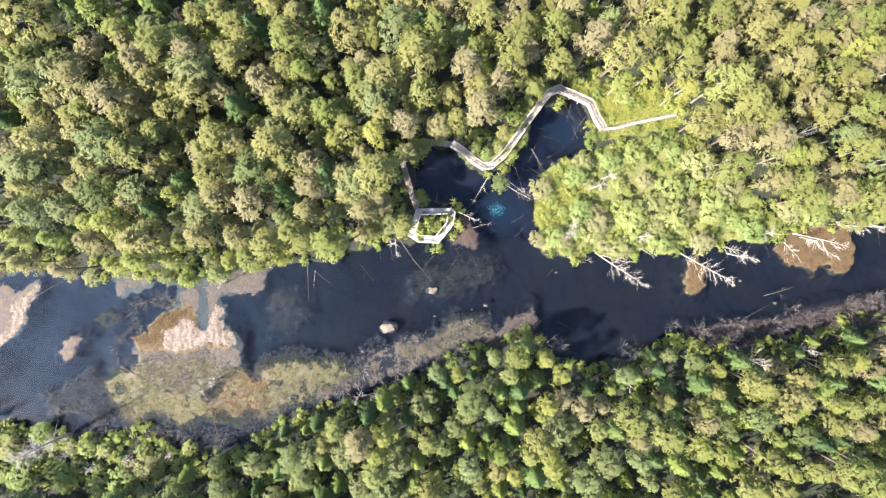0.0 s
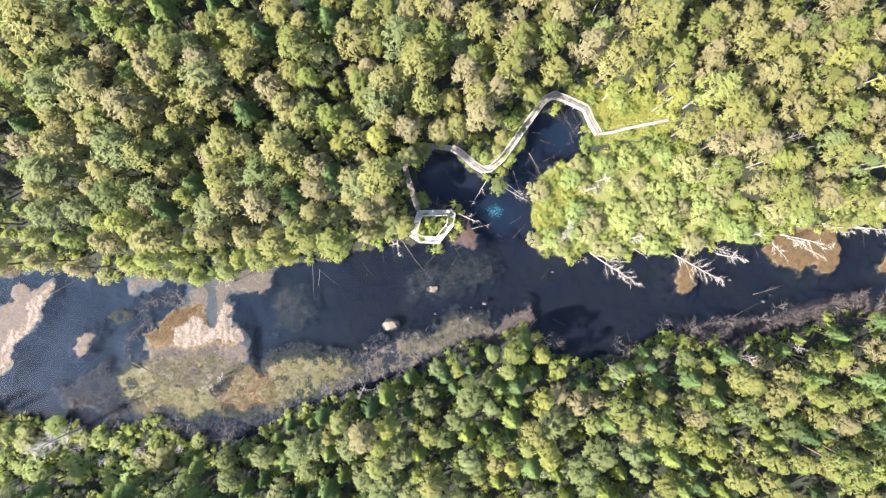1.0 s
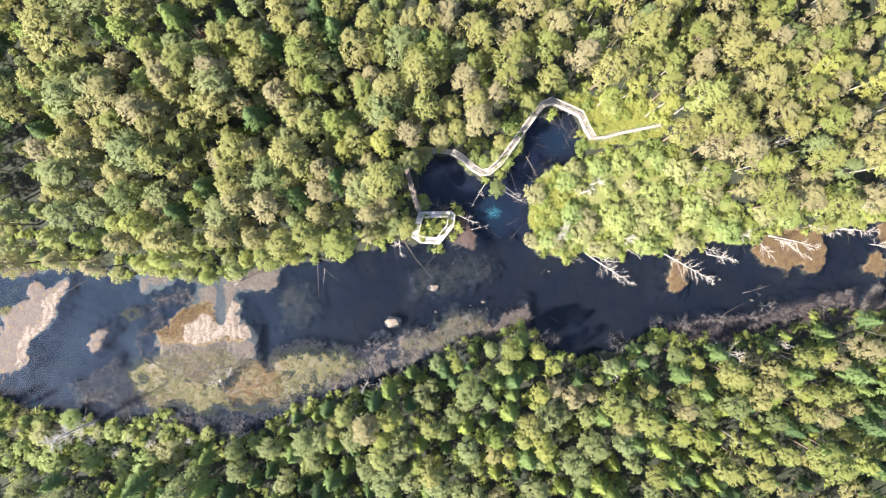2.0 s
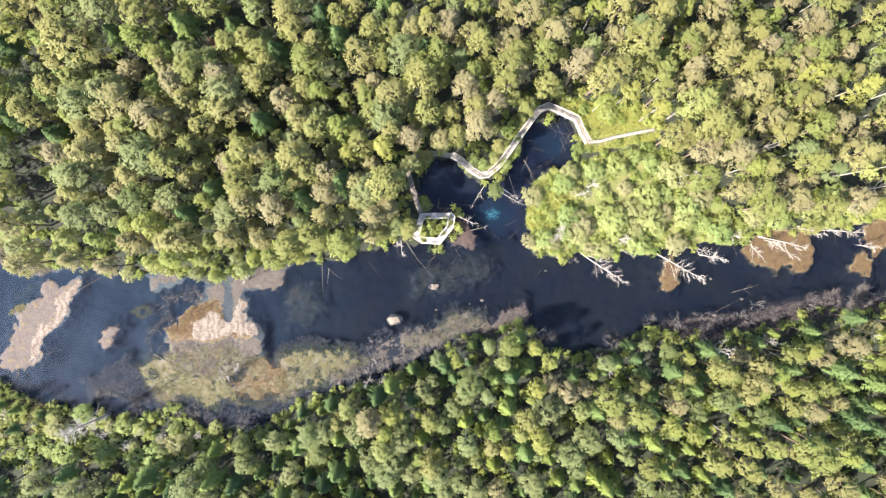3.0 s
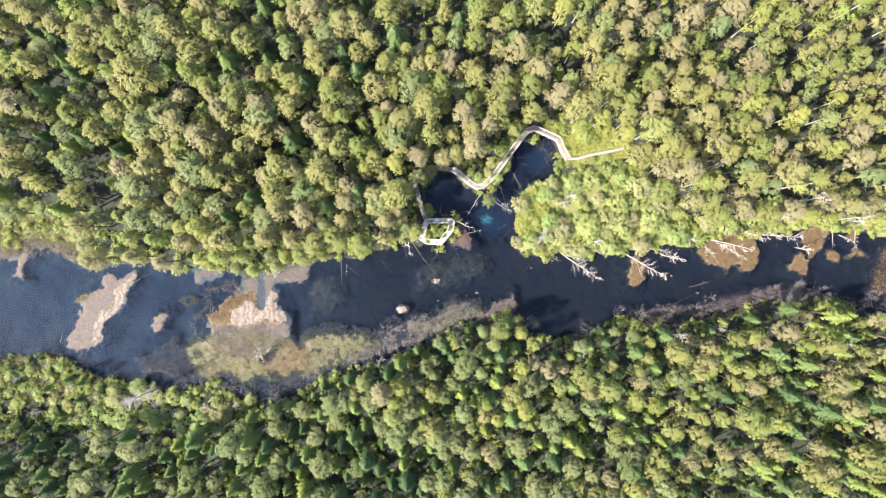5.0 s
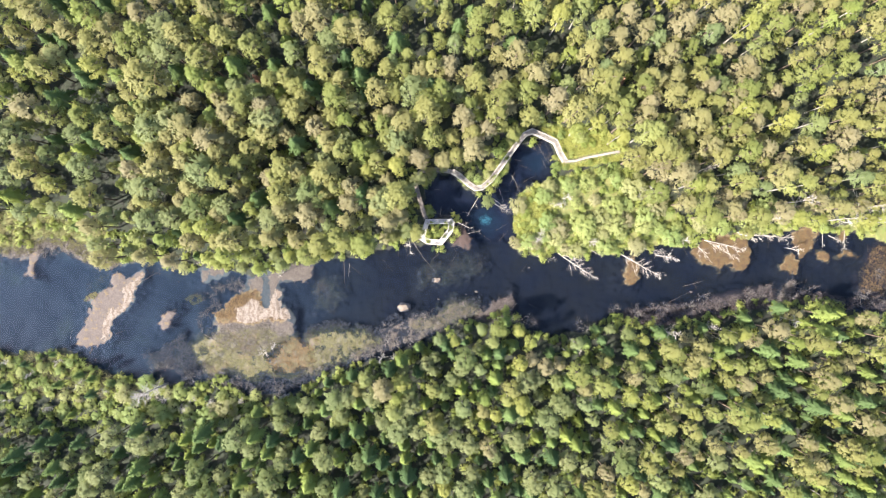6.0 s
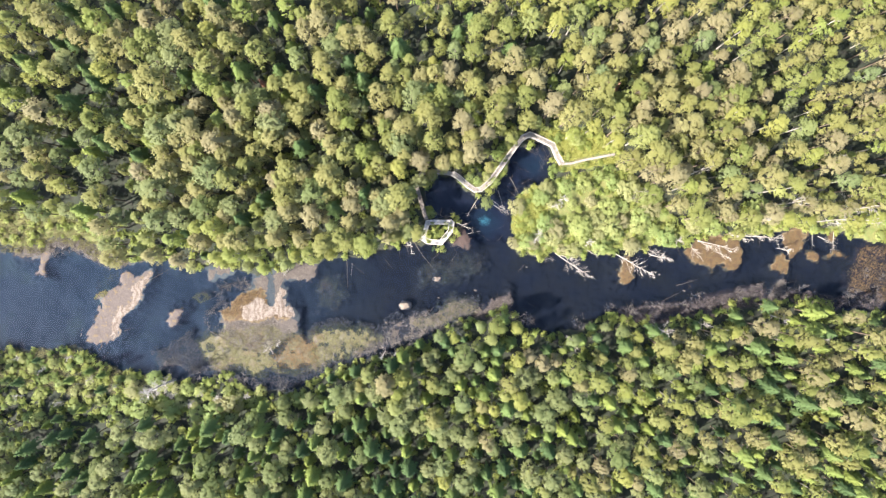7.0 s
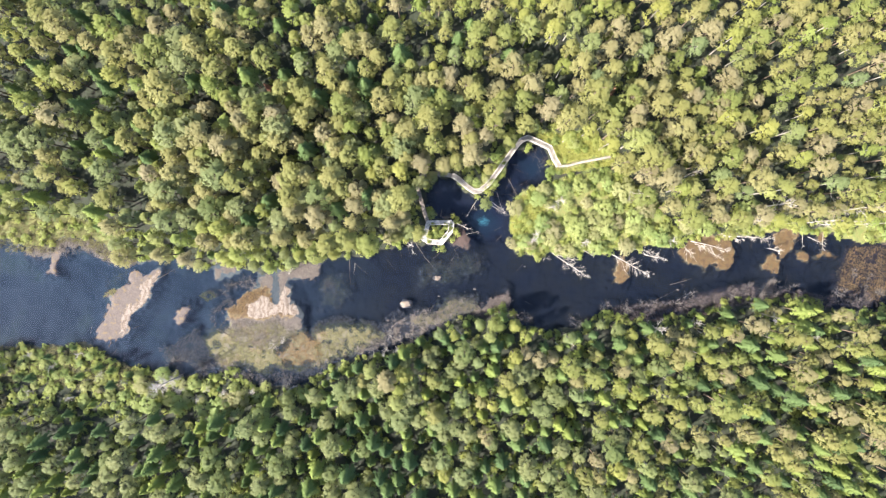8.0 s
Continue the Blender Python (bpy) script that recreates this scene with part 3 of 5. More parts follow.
def spruce_crown(z0, z1, radius, size):
    """A pointed crown of drooping boughs in whorls, a star from above."""
    centres, normals, soft, ways, ends = [], [], [], [], []
    for tier in range(11):
        u = (tier + rng.uniform(-0.2, 0.2)) / 10.5
        z, reach = z0 + (z1 - z0) * u, radius * (1.04 - u) ** 0.8
        for ang in np.linspace(0, 2 * np.pi, 7 if tier < 7 else 5, endpoint=False) + rng.uniform(0, 2):
            ang += rng.uniform(-0.2, 0.2)
            length = reach * rng.uniform(0.75, 1.15)
            n = max(3, int(19 * length / radius))
            s = np.linspace(0.2, 1, n)
            d = np.array([math.cos(ang), math.sin(ang)])
            side = rng.uniform(-0.4, 0.4, n) * (1.15 - s) * length
            c = np.c_[d[0] * s * length - d[1] * side, d[1] * s * length + d[0] * side, z - 0.28 * length * s + 0.1 * length * s * s + rng.normal(0, 0.06, n)]
            centres.append(c)
            ends.append(c[-1])
            ways.append(np.c_[np.tile(d, (n, 1)) + 1.1 * np.outer(np.sign(side), (-d[1], d[0])), np.full(n, -0.2)] + rng.normal(0, 0.2, (n, 3)))
            normals.append(np.c_[np.tile(d * 0.45, (n, 1)), np.full(n, 0.9)] + rng.normal(0, 0.3, (n, 3)))
            soft.append(np.c_[np.tile(d * 0.8, (n, 1)) - 0.5 * np.outer(side / (length + 0.1), (d[1], -d[0])), np.full(n, 0.5)])
    return leaf_tris(np.concatenate(centres), np.concatenate(normals), np.concatenate(soft), size, 1.5, np.concatenate(ways), 0.45), ends


def tree_trunk(height, thick, ends, limbs):
    bend = rng.normal(0, 0.12, 2)
    z = np.linspace(-0.3, height, 6)
    k = z / height
    spine = np.c_[bend[0] * np.sin(k * 3), bend[1] * np.sin(k * 2.4), z]
    pieces = [tube(spine, thick * (1.08 - k) ** 0.8 + 0.015, 5)]
    for c in [ends[i] for i in rng.permutation(len(ends))[:limbs]]:
        start = np.array([0, 0, max(1.0, c[2] - 0.35 * np.hypot(c[0], c[1]) - 0.4)])
        pieces.append(tube([start, (start + c) / 2 + (0, 0, 0.15), c], [thick * 0.32, thick * 0.2, 0.02], 3))
    return joined(pieces)


def tree_kind(make, height, thick, limbs, count):
    """A few grown trees of one kind, as verts and tris of trunk and crown."""
    kinds = []
    for _ in range(count):
        crown, ends = make()
        kinds.append((tree_trunk(height, thick, ends, limbs), crown))
    return kinds


FOREST = {
    "pine": (tree_kind(lambda: clumped_crown(100, 12, 6.4, 14.2, 2.15, 0.5, 0.32, 1.2), 13.6, 0.17, 6, 6), PINE, BARK, 300,
             "olive-green pine with a rounded, tufted crown in dense forest"),
    "birch": (tree_kind(lambda: clumped_crown(92, 12, 6.0, 13.8, 1.9, 0.5, 0.3, 1.2), 13.0, 0.12, 6, 6), BIRCH, PALE_BARK, 300,
              "yellow-green birch with a loose, leafy crown in dense forest"),
    "alder": (tree_kind(lambda: clumped_crown(98, 13, 6.4, 12.8, 2.4, 0.56, 0.32, 1.0), 12.0, 0.14, 7, 4), ALDER, BARK, 260,
              "grey-green alder with a broad, rounded crown in dense forest"),
    "spruce": (tree_kind(lambda: spruce_crown(6.8, 12.6, 2.25, 0.46), 12.5, 0.15, 0, 4), SPRUCE, BARK, 200,
               "green spruce with a pointed, tiered crown among pines"),
    "willow": (tree_kind(lambda: clumped_crown(76, 14, 0.6, 3.5, 2.3, 0.5, 0.3, wide=0.5), 2.6, 0.08, 7, 5), WILLOW, BARK, 300,
               "bright green low rounded willow bush on the boggy bank"),
    "dying_spruce": (tree_kind(lambda: spruce_crown(3.0, 14.0, 1.9, 0.4), 14.0, 0.15, 0, 2), RUSTY, BARK, 300,
                     "dying spruce with reddish-brown needles among green trees"),
}
WALKWAY = [(-4.5, 7), (-5.8, 11), (-6.8, 14.5), (-6.6, 16.6), (-5.5, 17.6), (-2.6, 18), (1.4, 17.5), (2.9, 16.6), (4.9, 14.8), (6.5, 13.8), (7.9, 14), (9.8, 15.6), (11.7, 18.2),
        (14.3, 21.9), (15.8, 24), (17.3, 25.9), (18.9, 26.6), (21.1, 25.7), (24.1, 24.3), (25.2, 21.8), (26.3, 20)]
FOOTPATH = [(26.3, 20), (28.6, 20.2), (31, 20.9), (36, 21.9), (38.5, 22.4)]


def path_gap(x, y):
    """Metres from the boardwalk."""
    best = np.full(x.shape, 1e9)
    for run in (WALKWAY, FOOTPATH):
        for (x0, y0), (x1, y1) in zip(run, run[1:]):
            k = np.clip(((x - x0) * (x1 - x0) + (y - y0) * (y1 - y0)) / ((x1 - x0) ** 2 + (y1 - y0) ** 2), 0, 1)
            best = np.minimum(best, np.hypot(x - x0 - k * (x1 - x0), y - y0 - k * (y1 - y0)))
    return best


def scatter(count, spacing, keep, x_half=112.0, y_half=65.0):
    """Places at least a spacing apart, where keep(x, y) allows."""
    x, y = rng.uniform(-x_half, x_half, count), rng.uniform(-y_half, y_half, count)
    chance = keep(x, y)
    take = rng.uniform(size=count) < chance
    x, y = x[take], y[take]
    grid, kept = {}, []
    for px, py in zip(x, y):
        gi, gj = int(px // spacing), int(py // spacing)
        if all(math.hypot(px - qx, py - qy) >= spacing for i in (-1, 0, 1) for j in (-1, 0, 1) for qx, qy in grid.get((gi + i, gj + j), ())):
            grid.setdefault((gi, gj), []).append((px, py))
            kept.append((px, py))
    return np.array(kept)


# trees that stand out: kind (in the order of FOREST), then place and size
STANDING = [
    (0, [(-59.5, 33.6, 1.55), (-65.5, 31.5, 1), (-61.6, 28.5, 1), (-65.5, 27.2, 1), (-52.6, 23.8, 1.35), (-44.5, 27.6, 1.15), (-36.4, 34.5,
        1), (-37.7, 29.4, 1.1), (-36.4, 23.4, 1.1), (-39.4, 24.2, 0.9), (-48.8, 25.1, 0.8), (-45.4, 21.7, 1), (-46.6, 19.5, 1.1), (-39.8,
        20.4, 1), (-33.4, 34.9, 1), (-33.4, 29.4, 0.9), (-60.3, 19.9, 1), (-54.3, 19.5, 1), (-64.6, 16.1, 1), (-57.8, 16.1, 1.2), (-53.1,
        17.8, 1.1), (-52.2, 12.2, 1), (-54.8, 10.1, 0.9), (-48.8, 9.7, 0.9), (-42.4, 17.4, 1), (-34.2, 10.5, 1.2), (-34.7, 14.8, 1),
        (-36.4, 2.4, 1), (-43.2, 2, 1.2), (-47.1, 7.1, 0.9), (-62, 9.7, 1)]),
    (0, [(-31.3, 33.6, 1), (-31.2, 28.5, 1.1), (-22.7, 30.6, 1.2), (-24, 27.2, 1), (-21.8, 34.5, 1), (-25.3, 36.2, 1), (-14.1, 32.3, 1.1),
        (-11.2, 33.2, 0.9), (-12.4, 36.6, 1), (-9.4, 36.2, 1), (-12, 28.9, 0.8), (-13.3, 26.3, 0.9), (-9.4, 25.9, 1.2), (-12.4, 22.5, 1),
        (-3.9, 27.6, 1.3), (-2.6, 23.4, 1.1), (-1.3, 32.8, 1.1), (-5.6, 36.6, 1), (-2.2, 36.6, 1.1), (-4.3, 31.9, 0.9), (-24.4, 22.5, 1),
        (-21, 20.4, 1.1), (-15.9, 21.2, 0.9), (-9, 19.9, 1), (-6, 19.5, 1), (-30.8, 15.7, 1), (-24.8, 15.2, 1.3), (-19.3, 13.1, 1),
        (-24.8, 11.2, 0.9), (-27.8, 7.1, 1.2)]),
    (0, [(-20.5, 10.1, 1), (-15, 11.8, 0.9), (-9.9, 11, 1.4), (-14.1, 17.8, 1), (-14.8, 8.4, 0.8), (-20.5, 5.8, 0.9), (-21.4, 1.6, 1.15),
        (-26.1, 1.1, 1.1), (-16.7, 1.1, 1.15), (-28.7, -1.4, 0.95), (-12, 5.6, 1), (-31.2, 2, 0.9), (-52.6, 1.1, 0.9), (-47.1, 1.1, 0.9),
        (-39.8, 1.6, 0.8), (3.8, 35.8, 1), (6.1, 34.5, 1.1), (4.7, 30.2, 0.9), (10.2, 35.7, 1), (11.9, 32.8, 1), (16.6, 32.8, 1.1), (18.3,
        36.2, 1.2), (22.2, 30.6, 1.2), (17.1, 28, 1), (26, 28.9, 1.4), (31.1, 33.6, 1.45), (3.4, 26.8, 1.1), (10.2, 26.8, 1.1), (12.8, 30,
        0.9), (8.1, 25.1, 1), (5.7, 21.2, 1.15)]),
    (0, [(36.7, 30.6, 1), (41.4, 35.3, 1.1), (41.8, 31.5, 1), (45.7, 31.9, 1.2), (46.5, 36.2, 1), (41.4, 28.3, 1), (45.2, 27.2, 0.9),
        (50.8, 26.8, 1.2), (51.6, 36.6, 1), (55, 30.3, 1), (60.2, 32.7, 1.2), (61.5, 36, 1), (64, 30.2, 1), (62.7, 27.4, 1), (59.3, 23.8,
        1.1), (50.8, 31.5, 1), (43.1, 21.2, 1.3), (47.4, 21.6, 0.9), (53.3, 21.6, 1.1), (56.3, 19.7, 1), (38.8, 19.5, 1), (64.9, 35.3, 1),
        (65.3, 21.6, 1), (33.7, 36.2, 1), (-0.9, 18.9, 0.85), (9.4, 18.6, 0.55), (54.2, 14.4, 1), (61, 14.8, 1.1), (49.9, 10.5, 0.9),
        (43.9, 12.2, 1), (59.3, 9.7, 0.9)]),
    (0, [(-12.6, -29.1, 1.3), (-2.2, -29.5, 1), (-18.4, -29.9, 0.9), (-2.2, -36, 1.2), (11.2, -16.3, 1), (27.6, -25.2, 1.3), (33.3, -27.8,
        1.3), (34, -23.2, 0.9), (47, -20, 1.2), (54.3, -19.6, 1), (51.7, -23.9, 1.1), (39.6, -26, 1), (61.6, -33.3, 1.5), (41.8, -21.5,
        0.9), (14.2, -28.6, 1.1)]),
    (1, [(-50.6, 34.9, 1.15), (-48.5, 32.5, 1), (-66.2, 24.5, 0.8), (-58.4, 29.3, 0.8), (-64, 22.9, 0.8), (-9.5, 29.2, 0.6), (13.8, 35.3,
        0.7), (41, 24.5, 1.4), (35.8, 24, 1), (-56.2, 13, 0.5), (-64.5, 18, 0.7), (-43.7, 13.7, 0.6), (-41.1, 5, 0.7), (-63.6, 2, 0.9),
        (-58.4, 2, 0.9), (-66.2, 6.3, 0.8), (-14.7, 15.8, 0.5), (-9.1, 3.6, 0.55), (-39.4, -4.5, 0.7), (-34.6, -3.2, 0.75), (-4.4, 14.8,
        0.5), (35.4, 28.8, 1), (27.2, 25.8, 0.8), (31.5, 27.1, 0.9)]),
    (1, [(2.1, -19.2, 0.8), (7.3, -20.7, 0.8), (7.8, -25.1, 0.9), (18.2, -19.2, 0.9), (16, -23.8, 1), (4, -32.7, 1.2), (8.2, -31, 1),
        (29.9, -32, 1), (13.4, -31, 1), (20.3, -35.3, 1), (10.8, -34.6, 0.9), (16.2, -35.3, 0.8), (42.5, -18.8, 0.8), (28.3, -19.7, 0.9),
        (26.2, -21.6, 0.7), (31.6, -35.4, 0.9), (-4.4, -35.7, 0.9), (-1.3, -19, 0.8), (39.4, -30.1, 1), (43.1, -32, 0.9), (44.6, -28.8,
        0.7), (51.6, -29.4, 0.8), (56.7, -33.5, 1), (52.4, -33.7, 1), (55, -24.2, 0.8), (62, -24.2, 1), (64.5, -27.9, 0.9)]),
    (2, [(-60, 24.2, 1.3), (-7.4, 32.9, 1.2), (-20.9, 22.9, 0.9), (-60.9, 12, 1.2), (-49.2, 15.5, 1.35), (-44.8, 9, 1.1), (-61.3, 5.5,
        1.1), (-36.1, 5.9, 1.1), (-57, 6.4, 1), (-31.3, 11.1, 1), (-8.3, 4.2, 0.75), (56, 34.6, 1), (-19.6, 30.7, 0.9), (-5.5, 15.7, 0.6),
        (-6.9, 14.9, 0.55), (4.3, -22.7, 1.2), (17.3, -27.5, 1.1), (24.2, -32.2, 1.2), (48.1, -25.3, 1.1), (54.6, -27.9, 1), (-3.9, -24.5,
        0.8), (-9.2, -25.8, 0.8), (-8.3, -36.2, 1.1)]),
    (3, [(-28.4, 33.4, 1.1), (-18.1, 36, 1.1), (-17.7, 32.5, 0.8), (-31, 21.8, 1.1), (-16.8, 23.3, 0.6), (-26.1, 23.1, 0.9), (-56.4, 36.8,
        1), (-44.8, 35.5, 0.8), (-58.5, 26.5, 0.7), (-39.1, 10.4, 1.05), (59.2, 27.8, 0.8), (-40, -35.1, 0.9), (22.7, -22, 0.8), (-5.6,
        -21.2, 0.7), (33, -16.9, 0.7)]),
    (2, [(9.2, 10.7, 0.6)]),
    (4, [(18.4, 2.3, 0.8), (30.8, 5.4, 1.2), (36.9, 10, 1), (37.7, 6, 1.1), (35.8, 1.2, 0.9), (41.5, 14.3, 1.25), (21.6, 12.1, 0.9), (22.7,
        6.6, 0.9), (24.5, 2.9, 0.8), (28.9, 0.3, 0.8), (50.1, 3.5, 0.95), (42.3, 1.2, 0.9), (43.6, 6.3, 0.9), (46.4, 10, 1), (19.7, 1.7,
        0.7), (-3.7, 8.4, 0.55), (-58.3, -4.5, 0.7), (16.2, 10, 0.9), (15.6, 1.7, 0.6), (9.2, 17, 0.45), (11.3, 15.8, 0.45), (5.2, 16.7,
        0.5), (56.5, 6.7, 0.9), (61.1, 5.8, 0.9), (67.5, 6.7, 0.9), (70.8, 11.3, 1), (-13.4, 2.6, 0.6), (-3.3, 17.1, 0.6)]),
    (4, [(-52, -37.4, 1.1), (-48.2, -35.4, 1), (-29, -35.6, 1), (-22.6, -37.6, 1.1), (-68.6, -36.7, 1.1), (-62, -37.4, 0.9), (-55.5, -38.5,
        1), (-58.5, -32.4, 0.7), (-55.7, -32.8, 0.6), (-41.9, -32.8, 0.6), (-49.3, -32.8, 0.6), (-32.7, -34.7, 0.8), (-36.8, -35.6, 0.8),
        (-70.5, -32.8, 0.9), (-65.9, -30.1, 0.8)]),
    (5, [(-40.9, 36.5, 0.55), (36.8, 36.3, 0.7)]),
]


def tree_chance(x, y):
    chance = (water_distance(*warped(x, y)) < -1.1).astype(float)
    for poly, share, _ in CLEARINGS:
        chance = np.where(inside(poly, x, y) > 0, chance * share, chance)
    for k, some in STANDING:
        for px, py, s in some:
            chance = np.where(np.hypot(x - px, y - py) < 1.0 + (1.3 if py > -14 else 0.9) * s, 0, chance)
    chance = np.where(y < -14, chance * 0.6, chance * 0.5)
    return np.where(path_gap(x, y) < 2.0 + 1.4 * (x > 20), 0, chance)


def plant_forest():
    places = np.concatenate([scatter(36000, 3.1, lambda x, y: tree_chance(x, y) * (y > -14)), scatter(36000, 2.65, lambda x, y: tree_chance(x, y) * (y <= -14))])
    x, y = places.T
    shore = -water_distance(x, y)
    patch = value_noise(x / 9, y / 9, 21) * 0.5 + value_noise(x / 3.3, y / 3.3, 22) * 0.5
    draw = np.clip(rng.uniform(size=len(x)) + patch * 0.35, 0, 0.999)
    # greener kinds westward, brighter eastward: the mix carries the sun's hot spot too
    east = np.clip((x + y * 0.6) / 120, -0.5, 0.5)
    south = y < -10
    # south woods: deeper green, with cloud shade put in as extra dark spruce
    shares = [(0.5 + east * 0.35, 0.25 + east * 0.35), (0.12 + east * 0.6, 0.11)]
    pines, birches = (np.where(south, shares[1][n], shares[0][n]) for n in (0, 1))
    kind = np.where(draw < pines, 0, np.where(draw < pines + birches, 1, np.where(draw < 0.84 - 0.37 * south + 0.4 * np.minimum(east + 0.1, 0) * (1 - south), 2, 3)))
    low = np.clip(shore / 7, 0, 1)
    size = (0.78 + 0.22 * low) * rng.uniform(0.62, 1.25, len(x)) * (1 + 0.12 * value_noise(x / 14, y / 14, 23))
    for poly, _, factor in CLEARINGS:
        there = inside(poly, x, y) > 0
        size, kind = np.where(there, size * factor, size), np.where(there & (factor < 0.9) & ((y > -10) | (draw < 0.8)), 4, kind)
    own = np.array([(px, py, k, s) for k, some in STANDING for px, py, s in some])
    x, y, kind, size = np.r_[own[:, 0], x], np.r_[own[:, 1], y], np.r_[own[:, 2], kind], np.r_[own[:, 3], size]
    size = np.where((y < -14) & (kind != 4), size * 0.8, size)
    shore = np.r_[np.zeros(len(own)), shore]
    turn = rng.uniform(0, 2 * np.pi, len(x))
    ground, _ = ground_height(x, y)
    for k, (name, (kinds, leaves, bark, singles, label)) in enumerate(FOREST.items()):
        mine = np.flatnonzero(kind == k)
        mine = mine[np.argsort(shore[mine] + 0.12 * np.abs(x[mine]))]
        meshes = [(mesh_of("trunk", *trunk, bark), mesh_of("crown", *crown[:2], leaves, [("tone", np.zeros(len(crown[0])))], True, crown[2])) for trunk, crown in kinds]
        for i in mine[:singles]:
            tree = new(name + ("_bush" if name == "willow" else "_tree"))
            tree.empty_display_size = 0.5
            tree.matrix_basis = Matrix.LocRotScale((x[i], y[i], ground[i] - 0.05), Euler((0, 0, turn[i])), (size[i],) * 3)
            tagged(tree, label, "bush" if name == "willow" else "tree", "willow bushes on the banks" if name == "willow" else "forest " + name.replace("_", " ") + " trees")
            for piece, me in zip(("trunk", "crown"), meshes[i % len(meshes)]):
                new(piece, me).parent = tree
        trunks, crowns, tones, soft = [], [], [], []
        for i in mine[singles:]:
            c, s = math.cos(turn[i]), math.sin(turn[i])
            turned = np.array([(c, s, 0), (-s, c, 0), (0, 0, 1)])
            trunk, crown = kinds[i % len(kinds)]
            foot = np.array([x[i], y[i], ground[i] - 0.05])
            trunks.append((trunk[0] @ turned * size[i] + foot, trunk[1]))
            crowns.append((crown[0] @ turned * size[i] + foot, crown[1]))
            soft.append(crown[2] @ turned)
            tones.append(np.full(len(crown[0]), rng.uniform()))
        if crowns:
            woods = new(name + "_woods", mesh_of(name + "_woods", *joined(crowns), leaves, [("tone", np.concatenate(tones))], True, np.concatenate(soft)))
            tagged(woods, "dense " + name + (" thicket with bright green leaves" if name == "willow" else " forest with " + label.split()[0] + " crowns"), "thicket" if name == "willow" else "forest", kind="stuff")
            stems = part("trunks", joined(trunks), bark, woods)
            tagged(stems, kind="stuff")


plant_forest()


# ---- undergrowth ----
def plant_shrubs():
    """Low leafy bushes along the shores, in the clearings and in the gaps of the forest."""
    kinds = [clumped_crown(11, 10, 0.25, 1.15, 0.9, 0.44, 0.3, wide=0.6)[0] for _ in range(5)]

    def chance(x, y):
        d = water_distance(*warped(x, y))
        c = np.where(d < 0.1, np.where(y < -14, 0.22, 0.07), 0.0)
        c = np.where((d > np.where(y > -10, -6.0, -2.6)) & (d < 0.1), 0.75, c)
        for poly, share, factor in CLEARINGS:
            c = np.where((inside(poly, x, y) > 0) & (d < 0) & (factor < 0.9), 0.45 if share < 0.2 else 0.7, c)
            c = np.where((inside(poly, x, y) > 0) & (factor == 0.95), 0.15, c)
        c = np.where(path_gap(x, y) < 1.0, 0, c)
        return np.where(inside(PLATFORM, x, y) > -0.3, 0, c)

    bushes = PLATFORM_BUSHES[np.abs(inside(PLATFORM, *PLATFORM_BUSHES.T) - 0.4) > 0.85]
    places = np.concatenate([scatter(26000, 1.15, chance), bushes])
    x, y = places.T
    ground, _ = ground_height(x, y)
    meshes = [mesh_of("shrub", *k[:2], SHRUB, [("tone", np.zeros(len(k[0])))], True, k[2]) for k in kinds]
    far, tones, soft = [], [], []
    near = np.argsort(np.hypot(x * 0.7 - 8, y - 6))
    for rank, i in enumerate(near):
        s, turn = rng.uniform(0.6, 1.35), rng.uniform(0, 6.28)
        if rank < 280:
            ob = new("shrub", meshes[i % 5])
            ob.matrix_basis = Matrix.LocRotScale((x[i], y[i], ground[i] - 0.12), Euler((0, 0, turn)), (s, s, s))
            tagged(ob, "low bright green leafy shrub on the boggy bank", "shrub", "shrubs round the springs")
            continue
        v, f, nrm = kinds[i % 5]
        c, q = math.cos(turn), math.sin(turn)
        turned = np.array([(c, q, 0), (-q, c, 0), (0, 0, 1)])
        far.append((v @ turned * s + (x[i], y[i], ground[i] - 0.12), f))
        soft.append(nrm @ turned)
        tones.append(np.full(len(v), rng.uniform()))
    ob = new("undergrowth", mesh_of("undergrowth", *joined(far), SHRUB, [("tone", np.concatenate(tones))], True, np.concatenate(soft)))
    tagged(ob, "bright green bushes along the banks and forest gaps", "undergrowth", kind="stuff")


